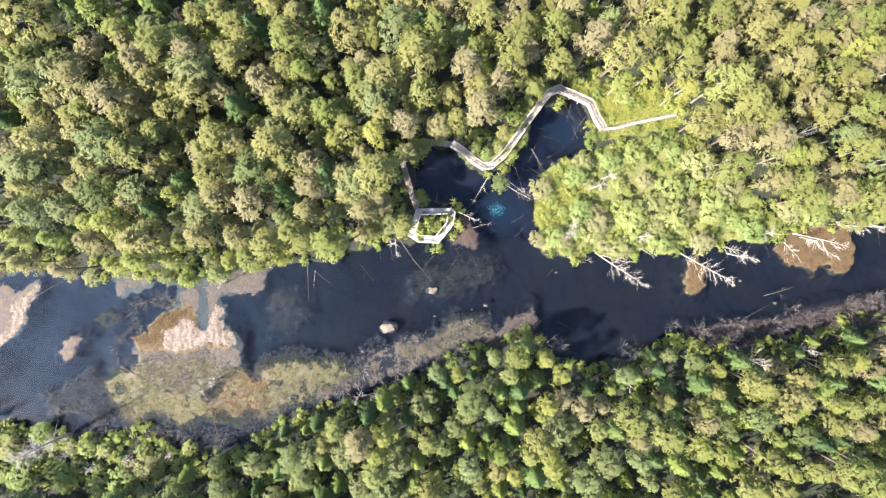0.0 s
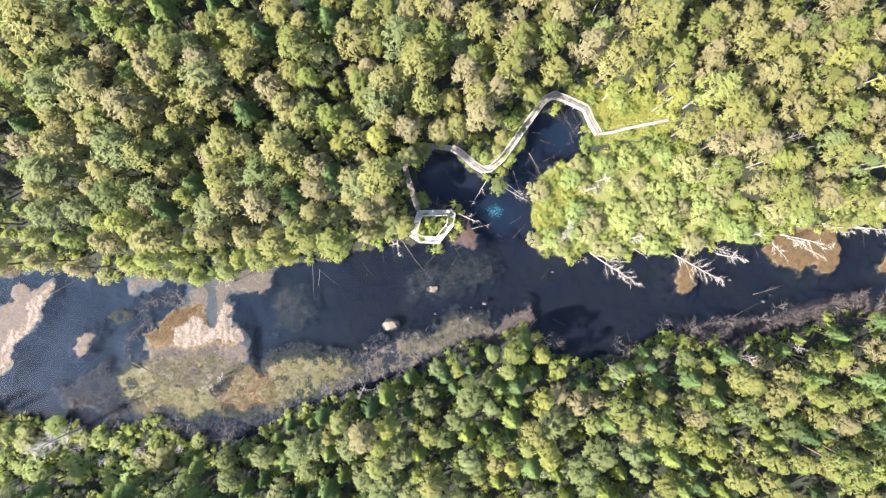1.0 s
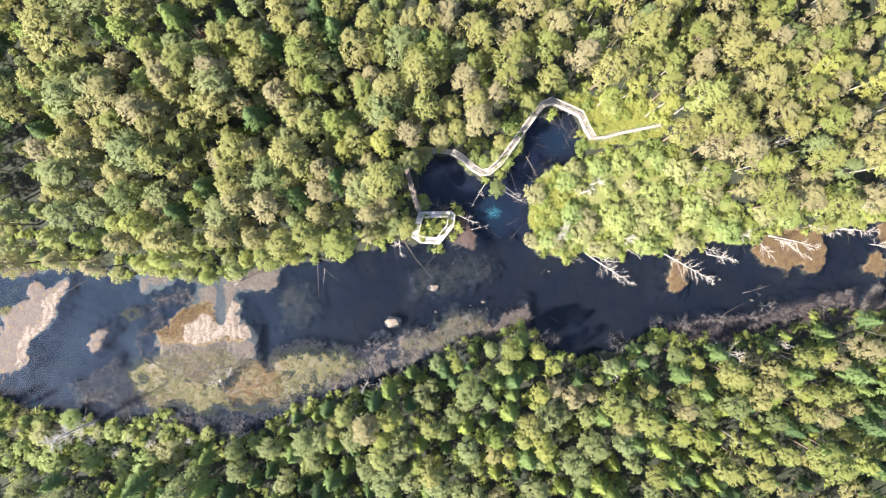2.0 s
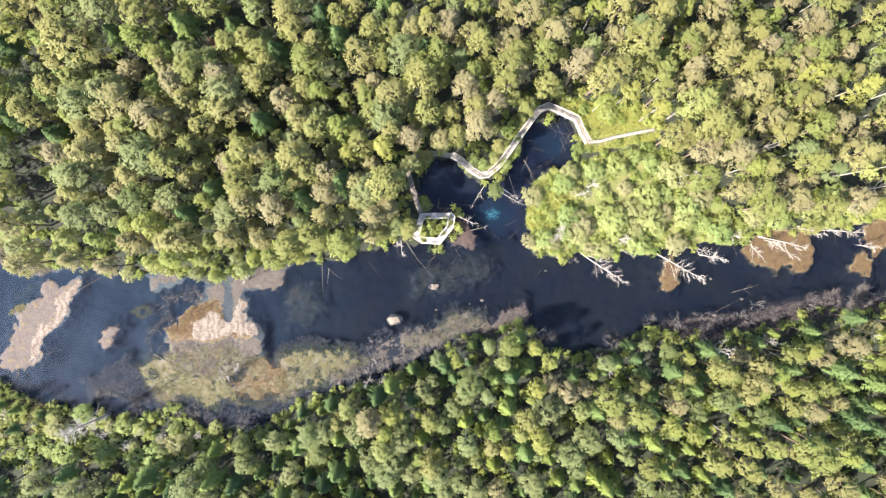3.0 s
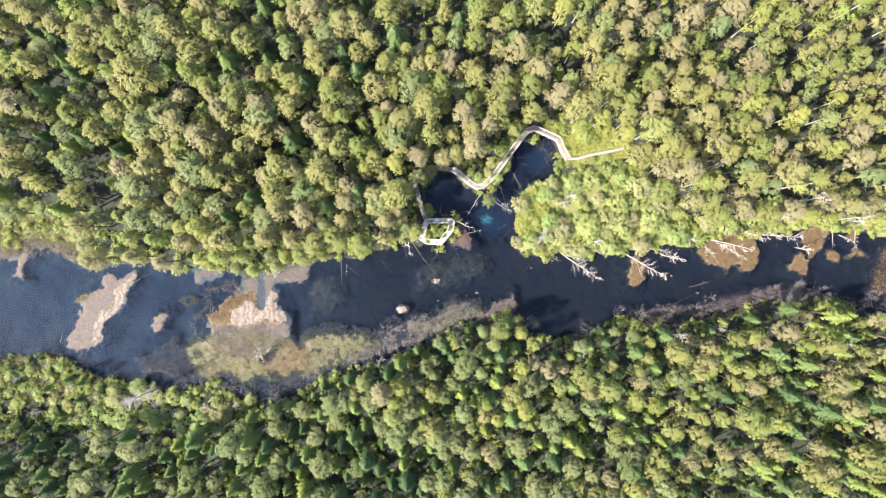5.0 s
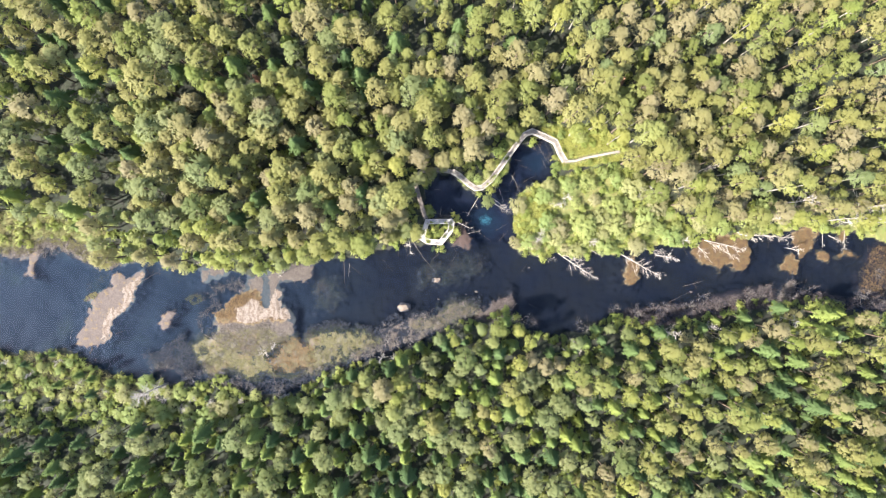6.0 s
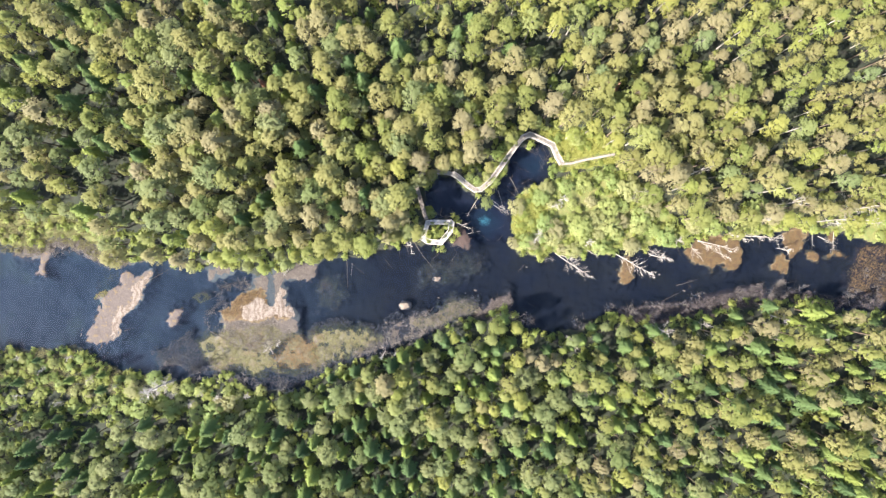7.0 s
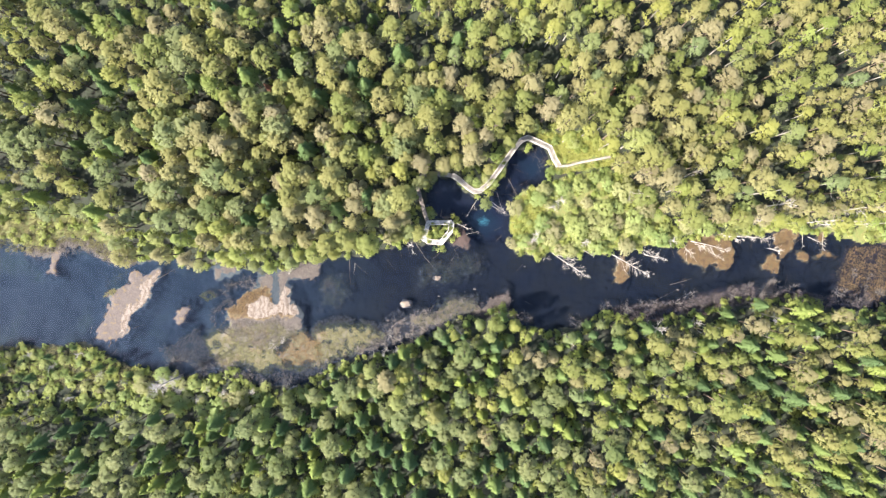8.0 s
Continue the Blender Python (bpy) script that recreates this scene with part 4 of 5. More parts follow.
def tufts(name, label, polys, per_m2, length, material, spread=0.5, blades=6, lift=0.0):
    """Tufts of narrow blades inside outlines, as one mesh."""
    centres = []
    for poly in polys:
        lo, hi = np.min(poly, axis=0), np.max(poly, axis=0)
        n = int((hi[0] - lo[0]) * (hi[1] - lo[1]) * per_m2)
        p = rng.uniform(lo, hi, (n, 2))
        wx, wy = warped(*p.T)
        patchy = value_noise(p[:, 0] / 1.7, p[:, 1] / 1.7, 31) + 0.6 * value_noise(p[:, 0] / 0.6, p[:, 1] / 0.6, 32)
        centres.append(p[(inside(poly, wx, wy) > 0.1) & (patchy > -0.75) & (path_gap(*p.T) > 0.8)])
    p = np.concatenate(centres)
    h, _ = ground_height(*p.T)
    root = np.repeat(np.c_[p, np.maximum(h, -0.25) + lift], blades, 0)
    n = len(root)
    ang = rng.uniform(0, 2 * np.pi, n)
    out = np.c_[np.cos(ang), np.sin(ang), np.zeros(n)]
    side = np.c_[-np.sin(ang), np.cos(ang), np.zeros(n)]
    long = length * rng.uniform(0.6, 1.4, (n, 1))
    wide = 0.035 * rng.uniform(0.7, 1.5, (n, 1))
    lean = rng.uniform(0.2, 1.0, (n, 1)) * spread
    start = root + out * 0.08
    tip = start + out * long * lean + np.array([0, 0, 1.0]) * long * (1 - lean * 0.6)
    verts = np.stack([start + side * wide, start - side * wide, tip], 1).reshape(-1, 3)
    ob = new(name, mesh_of(name, verts, np.arange(3 * n).reshape(-1, 3), material, [("tone", np.repeat(rng.uniform(size=n // blades), 3 * blades))], True, np.repeat((0, 0, 1.0) - out * 0.35, 3, 0)))
    tagged(ob, label, "sedge", kind="stuff")


MARSH = [poly for poly, _, kind in SHOALS if kind == "weed"][:4]
PLATFORM = [(-4.6, 6.9), (1.1, 7), (1.8, 6.2), (1.4, 4.1), (-0.9, 1.2), (-4.2, 1.4), (-5.9, 2.5)]
PLATFORM_BUSHES = np.array([(-3.3, 5.6), (0.1, 5), (0.4, 5.8), (-0.1, 4.1), (-3.2, 3.1), (-0.5, 2.9), (-3.7, 3.7), (-3.9, 2.8), (-2.6, 2.6), (-1.6, 6.2),
        (-1.6, 5.2), (-0.9, 4.3), (-2, 3.9), (-0.3, 5.4), (-1.5, 3.1), (-2.6, 4.5), (-0.9, 3.5), (-2.2, 0.9), (-1.5, 0.6), (-2.8, 0.3),
        (-3.9, 8.6), (-3.2, 9.2), (-4.3, 9.2), (1.9, 7.2), (-3.7, 8), (8.9, 14.5), (10.1, 15.4), (11.3, 16.2), (12.2, 17.1), (13.2, 17.7),
        (9.5, 13.9), (10.6, 14.5)])
plant_shrubs()
tufts("marsh_sedge", "olive-yellow sedge and weed in shallow water", MARSH, 14.0, 0.3, SEDGE, 0.9, 5)
tufts("withered_sedge", "rust-brown withered sedge on the marsh and the sandy islet", [[(-39.8, -24.9), (-38.4, -22.9), (-35.4, -20.2), (-33.2, -19.4), (-29.2, -21.4), (-28.7, -24.7), (-29.2, -27.2), (-34.4, -27.8), (-38, -26.8)],
    [(-53.4, -15.6), (-51.3, -13.9), (-48.3, -11.4), (-44.8, -9.2), (-43, -9.3), (-44, -11.9), (-45.3, -13.5), (-47, -14.2), (-48.5, -15.7)], [(94.2, -2.5), (96.9, 2.5), (104, 2), (109, -4), (108, -10), (100, -11), (95, -9), (93, -6.6)]], 17.0, 0.32, BROWN_SEDGE, 0.9, 5)
tufts("lush_sedge", "bright yellow-green sedge on the boggy ground round the springs", [[(15.5, 12.4), (20.3, 13.5), (24, 10.7), (23.5, 5), (19.3, 4.1), (15.1, 4.1)], [(20.3, 26.9), (24, 27.7), (34.4, 27.2), (39.6, 24.4), (38.7, 20.6), (27.8, 18.2), (25.5, 19.9), (24.2, 24.3)]], 26.0, 0.7, LUSH, 0.9)
tufts("meadow_sedge", "yellowish-brown sedge tussocks on the flat open bank", [[(-110.9, 6.3), (-90.9, 8.3), (-72.1, -0.5), (-73.4, -4.6), (-89.5, 0.6), (-92.1, -2.1), (-110.8, -1)], [(-108, -24), (-97.3, -23.9), (-85.3, -23.8), (-77.2, -27.7), (-61.1, -31.5), (-65.1, -35.3), (-78.5, -34.1), (-97.3, -33), (-108,
        -31.8)]], 9.0, 0.8, SEDGE, 0.7)
tufts("water_plants", "pale olive water plants breaking the river surface", [[(-59.3, -11.8), (-58.3, -10.4), (-56.3, -10.5), (-54.3, -10.8), (-54.7, -12.1), (-56.5, -13.1), (-57.8, -12.6)], [(-80.7, -12), (-78.7, -10.3), (-77.6, -10.8), (-79.2, -12.7)]], 34.0, 0.45, SEDGE, 1.0, 5)
tufts("dead_reeds", "grey-brown dead reeds along the shallow shore", [[(-53.3, -18.9), (-48.3, -16.6), (-42.3, -17), (-38.4, -17), (-35.2, -18.4), (-35.4, -21.7), (-38.4, -22.7), (-39.8, -24.2), (-44.3, -24.5), (-48.3, -23.2), (-52.1, -20.7)], [(-14, -19.6), (-9, -14.8), (-2.4, -13.8), (1.4, -11), (8, -9.6), (8.9, -13.8), (1.4, -15.7), (-2.4, -19), (-9, -21.6), (-15.6,
        -23.3), (-21.3, -25.6), (-21.3, -23.3)], [(-59.1, -23.3), (-57.6, -26.1), (-53.8, -28.5), (-47.7, -29.9), (-36.4, -29.4), (-29.8, -26.6), (-21.3, -25.6), (-28.8, -29.4),
        (-34.5, -32.7), (-43, -32.3), (-50.5, -29.9), (-64.7, -27.5)], [(-30.7, -17.8), (-29.8, -16.5), (-26.9, -15.9), (-24.1, -16.3), (-15.6, -16.9), (-13.7, -14.8), (-11.8, -13.9), (-9, -14.8),
        (-13.7, -18.6), (-21.3, -17.9)], [(-53.3, -12), (-52.3, -9.4), (-50.8, -8.2), (-48.3, -7.7), (-45.8, -7.6), (-44.7, -8.6), (-46.3, -9.9), (-48.1, -8.9), (-50.1, -9.3), (-51, -10.8), (-50.3, -12.8), (-52.1, -13.2), (-54.6, -15.6), (-54.4, -18.2), (-55.4, -18), (-55.2, -15), (-53.6, -13.2)], [(-58.6, -11), (-55.8, -9.9), (-53.4, -11), (-54.8, -12.4), (-57.6, -12.4)], [(75.5, -7.4), (77.9, -5.9), (78.6, -8.1), (77.5, -10.8), (73.9, -12.4), (72.6, -10.2), (74.8, -8.8)], [(-68.5, -24.2), (-62.8, -21.4), (-58.6, -19.5), (-54.8, -24.2), (-48.7, -29.1), (-57.2, -28.2), (-65.7, -27.5)], [(-100.2, -0.9), (-93.2, 1.2), (-85.5, 2), (-80.1, -0.1), (-72.1, -3.8), (-74.5, -5.9), (-81.5, -2.8), (-88.1, -0.7), (-93.5,
        -2.4), (-100.2, -3)]], 11.0, 0.42, REED, 0.9)
tufts("dark_brush", "dark purplish-brown leafless brush along the shaded shore", [[(36.3, -16.2), (41.9, -12.4), (48.5, -12.1), (56.1, -11), (62.7, -9.1), (73.8, -7.2), (73.8, -11.9), (62.7, -13.8), (48.5, -15.9)], [(6.1, -14.8), (8.9, -12.4), (15.1, -9.9), (15.5, -12), (14.1, -14.8), (10.8, -15.7)], [(76.8, -6.8), (82.2, -8.7), (91.7, -9.3), (101.1, -9.1), (101.1, -12.5), (89, -11.3), (76.9, -10.8)]], 12.0, 0.75, BRUSH, 0.8)


# ---- boardwalk ----
def slab(corners, z0, z1):
    """A board with four corners in plan."""
    c = np.asarray(corners, float)
    verts = np.concatenate([np.c_[c, np.full(4, z0)], np.c_[c, np.full(4, z1)]])
    tris = [(0, 2, 1), (0, 3, 2), (4, 5, 6), (4, 6, 7)]
    for i in range(4):
        j = (i + 1) % 4
        tris += [(i, j, j + 4), (i, j + 4, i + 4)]
    return verts, np.array(tris)


def offsets(points, gap, closed=False):
    """The line moved sideways by gap, mitred at its bends."""
    p, out = np.asarray(points, float), []
    n = len(p)
    for i in range(n):
        before = p[i] - p[i - 1] if closed or i else p[1] - p[0]
        after = p[(i + 1) % n] - p[i] if closed or i < n - 1 else p[-1] - p[-2]
        before, after = before / np.linalg.norm(before), after / np.linalg.norm(after)
        m = np.array([-(before + after)[1], (before + after)[0]])
        m /= np.linalg.norm(m)
        out.append(p[i] + m * gap / max(0.5, abs(m @ np.array([-after[1], after[0]]))))
    return np.array(out)


def decking(left, right, z, closed, board=0.14):
    """Cross boards with gaps between two edges."""
    pieces, n = [], len(left)
    for i in range(n if closed else n - 1):
        j = (i + 1) % n
        length = max(np.linalg.norm(left[j] - left[i]), np.linalg.norm(right[j] - right[i]))
        count = max(1, int(length / board))
        for k in range(count):
            s, e = (k + 0.06) / count, (k + 0.94) / count
            jut = rng.uniform(-0.03, 0.03)
            mix = lambda side, q: side[i] * (1 - q) + side[j] * q
            a0, a1, b0, b1 = mix(left, s), mix(left, e), mix(right, s), mix(right, e)
            d = (b0 - a0) / np.linalg.norm(b0 - a0) * jut
            top = z + rng.uniform(-0.006, 0.006)
            pieces.append(slab([a0 + d, a1 + d, b1 + d, b0 + d], top - 0.04, top))
    return joined(pieces)


def timber_frame(thing, line, z, closed, posts_to, rail):
    """Bearers, posts down into the mud and, where there is one, the railing along a line."""
    n = len(line)
    for i in range(n if closed else n - 1):
        p, q = line[i], line[(i + 1) % n]
        part("bearer", beam((*p, z - 0.12), (*q, z - 0.12), 0.09, 0.15), PLANK, thing)
        length = np.linalg.norm(q - p)
        for k in np.arange(0, max(1, round(length / 1.9))) / max(1, round(length / 1.9)):
            c = p + (q - p) * k
            top = z + (1.0 if rail else -0.05)
            part("post", beam((*c, posts_to), (*c, top), 0.1, 0.1), PLANK, thing)
        if rail:
            part("handrail", beam((*p, z + 1.0), (*q, z + 1.0), 0.12, 0.06), PLANK, thing)
            part("midrail", beam((*p, z + 0.55), (*q, z + 0.55), 0.09, 0.04), PLANK, thing)


def build_boardwalk():
    walkway = new("boardwalk")
    tagged(walkway, "weathered silvery timber boardwalk with a railing along the springs", "boardwalk")
    line = np.array(WALKWAY)
    left, right = offsets(line, 0.47), offsets(line, -0.47)
    part("decking", decking(left[:4], right[:4], 0.95, False), BROWN_PLANK, walkway, "damp brown deck boards")
    part("decking", decking(left[3:], right[3:], 0.95, False), OLD_PLANK, walkway)
    timber_frame(walkway, offsets(line, 0.38), 0.91, False, -0.9, False)
    timber_frame(walkway, offsets(line, -0.38), 0.91, False, -0.9, False)
    timber_frame(walkway, offsets(line[6:], 0.5), 0.95, False, -0.6, True)
    timber_frame(walkway, offsets(line[6:], -0.5), 0.95, False, -0.6, True)

    deck = new("viewing_platform")
    tagged(deck, "many-sided bleached timber viewing platform round a patch of green plants", "platform")
    outer = np.array(PLATFORM)
    inner = offsets(outer, -1.0, True)
    part("decking", decking(outer, inner, 0.97, True), DECK, deck)
    timber_frame(deck, offsets(outer, -0.06, True), 0.93, True, -1.2, False)
    timber_frame(deck, offsets(outer, -0.9, True), 0.93, True, -1.2, False)
    timber_frame(deck, offsets(outer, 0.07, True)[1:7], 0.97, False, -0.8, True)
    timber_frame(deck, offsets(inner, -0.04, True), 0.97, True, -0.8, True)

    trail = new("plank_path")
    tagged(trail, "narrow footpath of two pale planks through the sedge", "path")
    line = np.array(FOOTPATH)
    for side in (0.12, -0.12):
        run = offsets(line, side)
        for p, q in zip(run, run[1:]):
            part("plank", beam((*p, 1.1), (*q, 1.08), 0.23, 0.05), OLD_PLANK, trail)
    for p, q in zip(line, line[1:]):
        for k in (0.15, 0.5, 0.85):
            c, d = p + (q - p) * k, (q - p) / np.linalg.norm(q - p)
            n = np.array([-d[1], d[0]]) * 0.4
            part("sleeper", beam((*(c - n), 0.96), (*(c + n), 0.96), 0.16, 0.2), SUNKWOOD, trail)


build_boardwalk()


# ---- deadwood and stones ----
def dead_tree(x0, y0, x1, y1, thick, boughs, z0=0.35, z1=0.1, material=None, label="bleached fallen tree lying out over the water", name="fallen_tree", group="fallen trees along the banks"):
    """A bare trunk from its foot to its tip, with broken boughs."""
    thing = new(name)
    thing.matrix_basis = Matrix.Translation((x0, y0, z0))
    tagged(thing, label, "dead tree", group)
    foot, tip = np.zeros(3), np.array([x1 - x0, y1 - y0, z1 - z0])
    length = np.linalg.norm(tip)
    way = tip / length
    side = np.cross(way, (0, 0, 1.0) if abs(way[2]) < 0.9 else (1.0, 0, 0))
    side /= np.linalg.norm(side)
    up = np.cross(side, way)
    k = np.linspace(0, 1, 7)
    wave = side[None] * (np.sin(k * 4 + rng.uniform(0, 6)) * length * 0.012)[:, None]
    material = material or DEADWOOD
    thick *= 0.6
    part("trunk", tube(foot + tip[None] * k[:, None] + wave, thick * (1.05 - 0.9 * k), 7), material, thing, smooth=True)
    for _ in range(boughs):
        s = rng.uniform(0.3, 0.97)
        ang = rng.uniform(0, 2 * np.pi)
        d = (side * math.cos(ang) + up * math.sin(ang)) * rng.uniform(0.6, 1.0) + way * rng.uniform(0.3, 0.9)
        if name == "fallen_tree":
            d[2] = abs(d[2]) * 0.4
        reach = max(length * rng.uniform(0.12, 0.3) * (1.3 - s), rng.uniform(0.4, 1.0) * (name != "sunken_branch"))
        base = tip * s
        mid = base + d * reach * 0.5 + rng.normal(0, 0.06, 3)
        end = base + d * reach + rng.normal(0, 0.12, 3)
        pieces = [tube([base, mid, end], [thick * 0.2, thick * 0.13, 0.01], 4)]
        for _ in range(5 if name == "sunken_branch" else 9):
            k0 = rng.uniform(0.3, 1.95)
            t = base + (mid - base) * k0 if k0 < 1 else mid + (end - mid) * (k0 - 1)
            q = t + (d + rng.normal(0, 0.6, 3) * (1, 1, 0.4)) * reach * rng.uniform(0.2, 0.45)
            pieces.append(tube([t, (t + q) / 2 + rng.normal(0, 0.05, 3), q], [thick * 0.08 + 0.004, thick * 0.06 + 0.003, 0.006], 3))
        part("bough", joined(pieces), material, thing)
    return thing


# trunks that lie out from the banks: foot, tip, thickness, boughs
for x0, y0, x1, y1, thick, boughs in [(25.2, -0.3, 33.7, -6, 0.2, 16), (38, 0, 48.5, -5.3, 0.2, 16), (39.1, -0.3, 41.5, -1.8, 0.12, 5), (47.1, -0.6, 52.5, -1.5, 0.15,
        14), (58, 2.9, 67.6, 0.5, 0.2, 10), (54.9, 2.9, 59.3, -1.3, 0.16, 6), (52.3, 3.3, 57.5, 1.7, 0.14, 4), (65.5, 4.3, 73.6, 3.7,
        0.18, 10), (32.3, 0.5, 34.9, -0.9, 0.16, 2), (20.5, -1.1, 25.4, -2, 0.09, 2), (25.9, -0.8, 30.6, -2, 0.14, 8), (62.7, 0.3, 65.7,
        -1.2, 0.08, 5), (38.6, 1.1, 42.9, 1.4, 0.1, 2), (-2.4, 17.7, -1, 17.1, 0.08, 0), (7.8, 13.1, 4.8, 7.7, 0.11, 3), (10.3, 10.9,
        15.2, 8.1, 0.09, 5), (10.8, 11.4, 14.6, 8.8, 0.05, 2), (2.5, 6.3, 5.9, 4.9, 0.14, 5), (4.8, 3.7, 8, 4.6, 0.06, 2), (-8.1, 1.8,
        -7.9, -0.8, 0.12, 3), (12.7, 22.8, 16.3, 25, 0.1, 1), (28.3, 13.5, 31.8, 15, 0.13, 2), (27.8, 11.3, 31, 12.9, 0.11, 2), (28.9,
        9.7, 31.6, 10.7, 0.08, 1), (35.4, 23.7, 40.4, 26.2, 0.12, 3), (31.6, 6.7, 34.2, 7.9, 0.08, 2), (25.9, 8.6, 28, 9.4, 0.07, 1),
        (18.8, 10.7, 20.4, 11.8, 0.07, 3)]:
    dead_tree(x0, y0, x1, y1, thick, int(boughs * 1.8))
for x0, y0, x1, y1, thick, boughs in [(12.4, 22.4, 14.6, 24.3, 0.07, 1), (65.2, 4.7, 70.2, 3, 0.16, 7), (71.2, 4.1, 78.3, 3.5, 0.14, 10), (85.8, 4.2, 89, 2.7, 0.12, 3), (89.4, 5.2, 89.5, 1.2, 0.1, 6),
        (84.4, 4.8, 84.7, 1.4, 0.1, 1), (44.4, 0.9, 50.5, -0.4, 0.12, 8)]:
    dead_tree(x0, y0, x1, y1, thick, int(boughs * 1.8))
# waterlogged poles and branches
for x0, y0, x1, y1, thick, boughs in [(-22.9, -2, -22.4, -8.8, 0.11, 0), (-7.3, 1.8, -4.9, -1.8, 0.17, 1), (-5.2, -1.4, -2.2, -5.1, 0.07, 0), (-21.7, -3.3, -18.3, -6.1,
        0.06, 1), (-1.6, -0.8, -3.2, -2.5, 0.07, 0), (-9, 0.7, -8.3, -1.8, 0.05, 1), (-10.7, 0.3, -10.5, -2.3, 0.04, 0), (50.2, -11.2,
        55.3, -8.7, 0.05, 1), (53.4, -7.6, 58.9, -5.9, 0.09, 3), (-54.1, -19.5, -45.1, -24, 0.11, 1), (-68.9, -8, -63, -5, 0.06, 1),
        (-67.6, -7.4, -62.7, -4.6, 0.04, 0), (-73.8, -19.5, -71.3, -18.6, 0.05, 0), (-38.3, -28, -37.7, -32.5, 0.08, 2), (-43, -21.2, -39,
        -21.6, 0.06, 2), (-45.3, -21.2, -44.7, -22.7, 0.07, 1), (-45.1, -21.1, -41.6, -21.6, 0.05, 1), (-43.9, -23.3, -41.1, -22, 0.03,
        6), (-42.5, -23.7, -44.1, -22.2, 0.03, 6), (-39.4, -17.8, -37.9, -19.3, 0.09, 0), (-37.9, -20, -35.6, -21.2, 0.06, 1), (-45.8,
        -18.6, -43.8, -17.2, 0.07, 4), (-52.4, -15.9, -53.9, -13.9, 0.05, 5), (-53.2, -18.6, -51.5, -16.9, 0.04, 4), (-35.9, -17.4, -38.3,
        -18, 0.05, 2), (-39.2, -17.2, -35.9, -19, 0.08, 1), (14.6, 16.9, 16.7, 13.3, 0.12, 4), (20.3, 24.3, 23.1, 19.2, 0.035, 8), (24,
        23, 21.2, 18.2, 0.035, 7), (18.8, 23, 23.1, 21.5, 0.03, 7), (22.1, 23.9, 24.5, 19.2, 0.03, 6), (-1.3, 7.9, -1, 9.9, 0.12, 2),
        (6.8, -14, 9.3, -15.1, 0.16, 1), (11.3, -14.6, 13.6, -10.3, 0.1, 3), (-45.8, -17.2, -43, -16.5, 0.1, 3), (1.4, -2.5, 2.5, -0.8,
        0.05, 1), (-35, -6.5, -31.7, -7.2, 0.1, 5), (-40.2, -6.1, -32.6, -7.1, 0.06, 4), (18.8, -11.8, 21.7, -13.3, 0.04, 0), (21.2, 24.7,
        20.4, 20.9, 0.03, 6), (23.7, 22.2, 21.6, 19.9, 0.03, 6), (17.9, 23.9, 20.6, 22.6, 0.03, 5), (16.5, 19.2, 19.3, 18.1, 0.03, 4),
        (17.2, 15.4, 20.3, 17.1, 0.03, 5), (15.3, 17.5, 14.2, 14.7, 0.05, 5), (3.3, 2.2, 6.1, 2.9, 0.05, 5), (5.7, 6.7, 3.5, 4.8, 0.04,
        5), (-2.4, 8.6, 1, 7.1, 0.04, 5), (11.3, 4.6, 13.6, 6, 0.04, 4), (11.9, 2.2, 14, 4.3, 0.04, 3), (3.1, 4.3, 4.2, 6.7, 0.05, 4),
        (1.9, 2.2, 3.8, 4.3, 0.04, 4), (1, 0.7, 3.3, 2.2, 0.04, 5), (2.3, 0.3, 4.6, 1.6, 0.04, 4), (1.4, 3.6, 3.1, 0.3, 0.03, 4), (2.8,
        4.6, 4.4, 1.2, 0.03, 5), (3.6, 4.1, 1.9, 1.1, 0.03, 4), (-4.3, 6.9, 0.4, 7.9, 0.06, 5), (0.4, 7.7, 4.8, 8.6, 0.05, 4), (36.7,
        -18.6, 39.6, -19.5, 0.09, 1)]:
    dead_tree(x0, y0, x1, y1, thick, int(boughs), 0.12, 0.05, SUNKWOOD, "waterlogged grey-brown branch lying in shallow water", "sunken_branch", "branches in the water")


def dead_shrub_shape():
    """Bare crooked stems that fan out from one root, each with finer twigs."""
    pieces = []
    for _ in range(13):
        ang, up = rng.uniform(0, 2 * np.pi), rng.uniform(0.25, 1.1)
        way = np.array([math.cos(ang), math.sin(ang), up])
        way /= np.linalg.norm(way)
        long = rng.uniform(0.7, 1.5)
        mid, end = way * long * 0.5 + rng.normal(0, 0.08, 3), way * long + rng.normal(0, 0.15, 3)
        pieces.append(tube([(0, 0, -0.25), mid, end], [0.022, 0.015, 0.007], 3))
        for _ in range(5):
            k = rng.uniform(0.2, 1.0)
            t = mid + (end - mid) * k
            q = t + (way + rng.normal(0, 0.7, 3)) * rng.uniform(0.25, 0.55)
            pieces.append(tube([t, (t + q) / 2 + rng.normal(0, 0.03, 3), q], [0.013, 0.01, 0.006], 3))
    return joined(pieces)


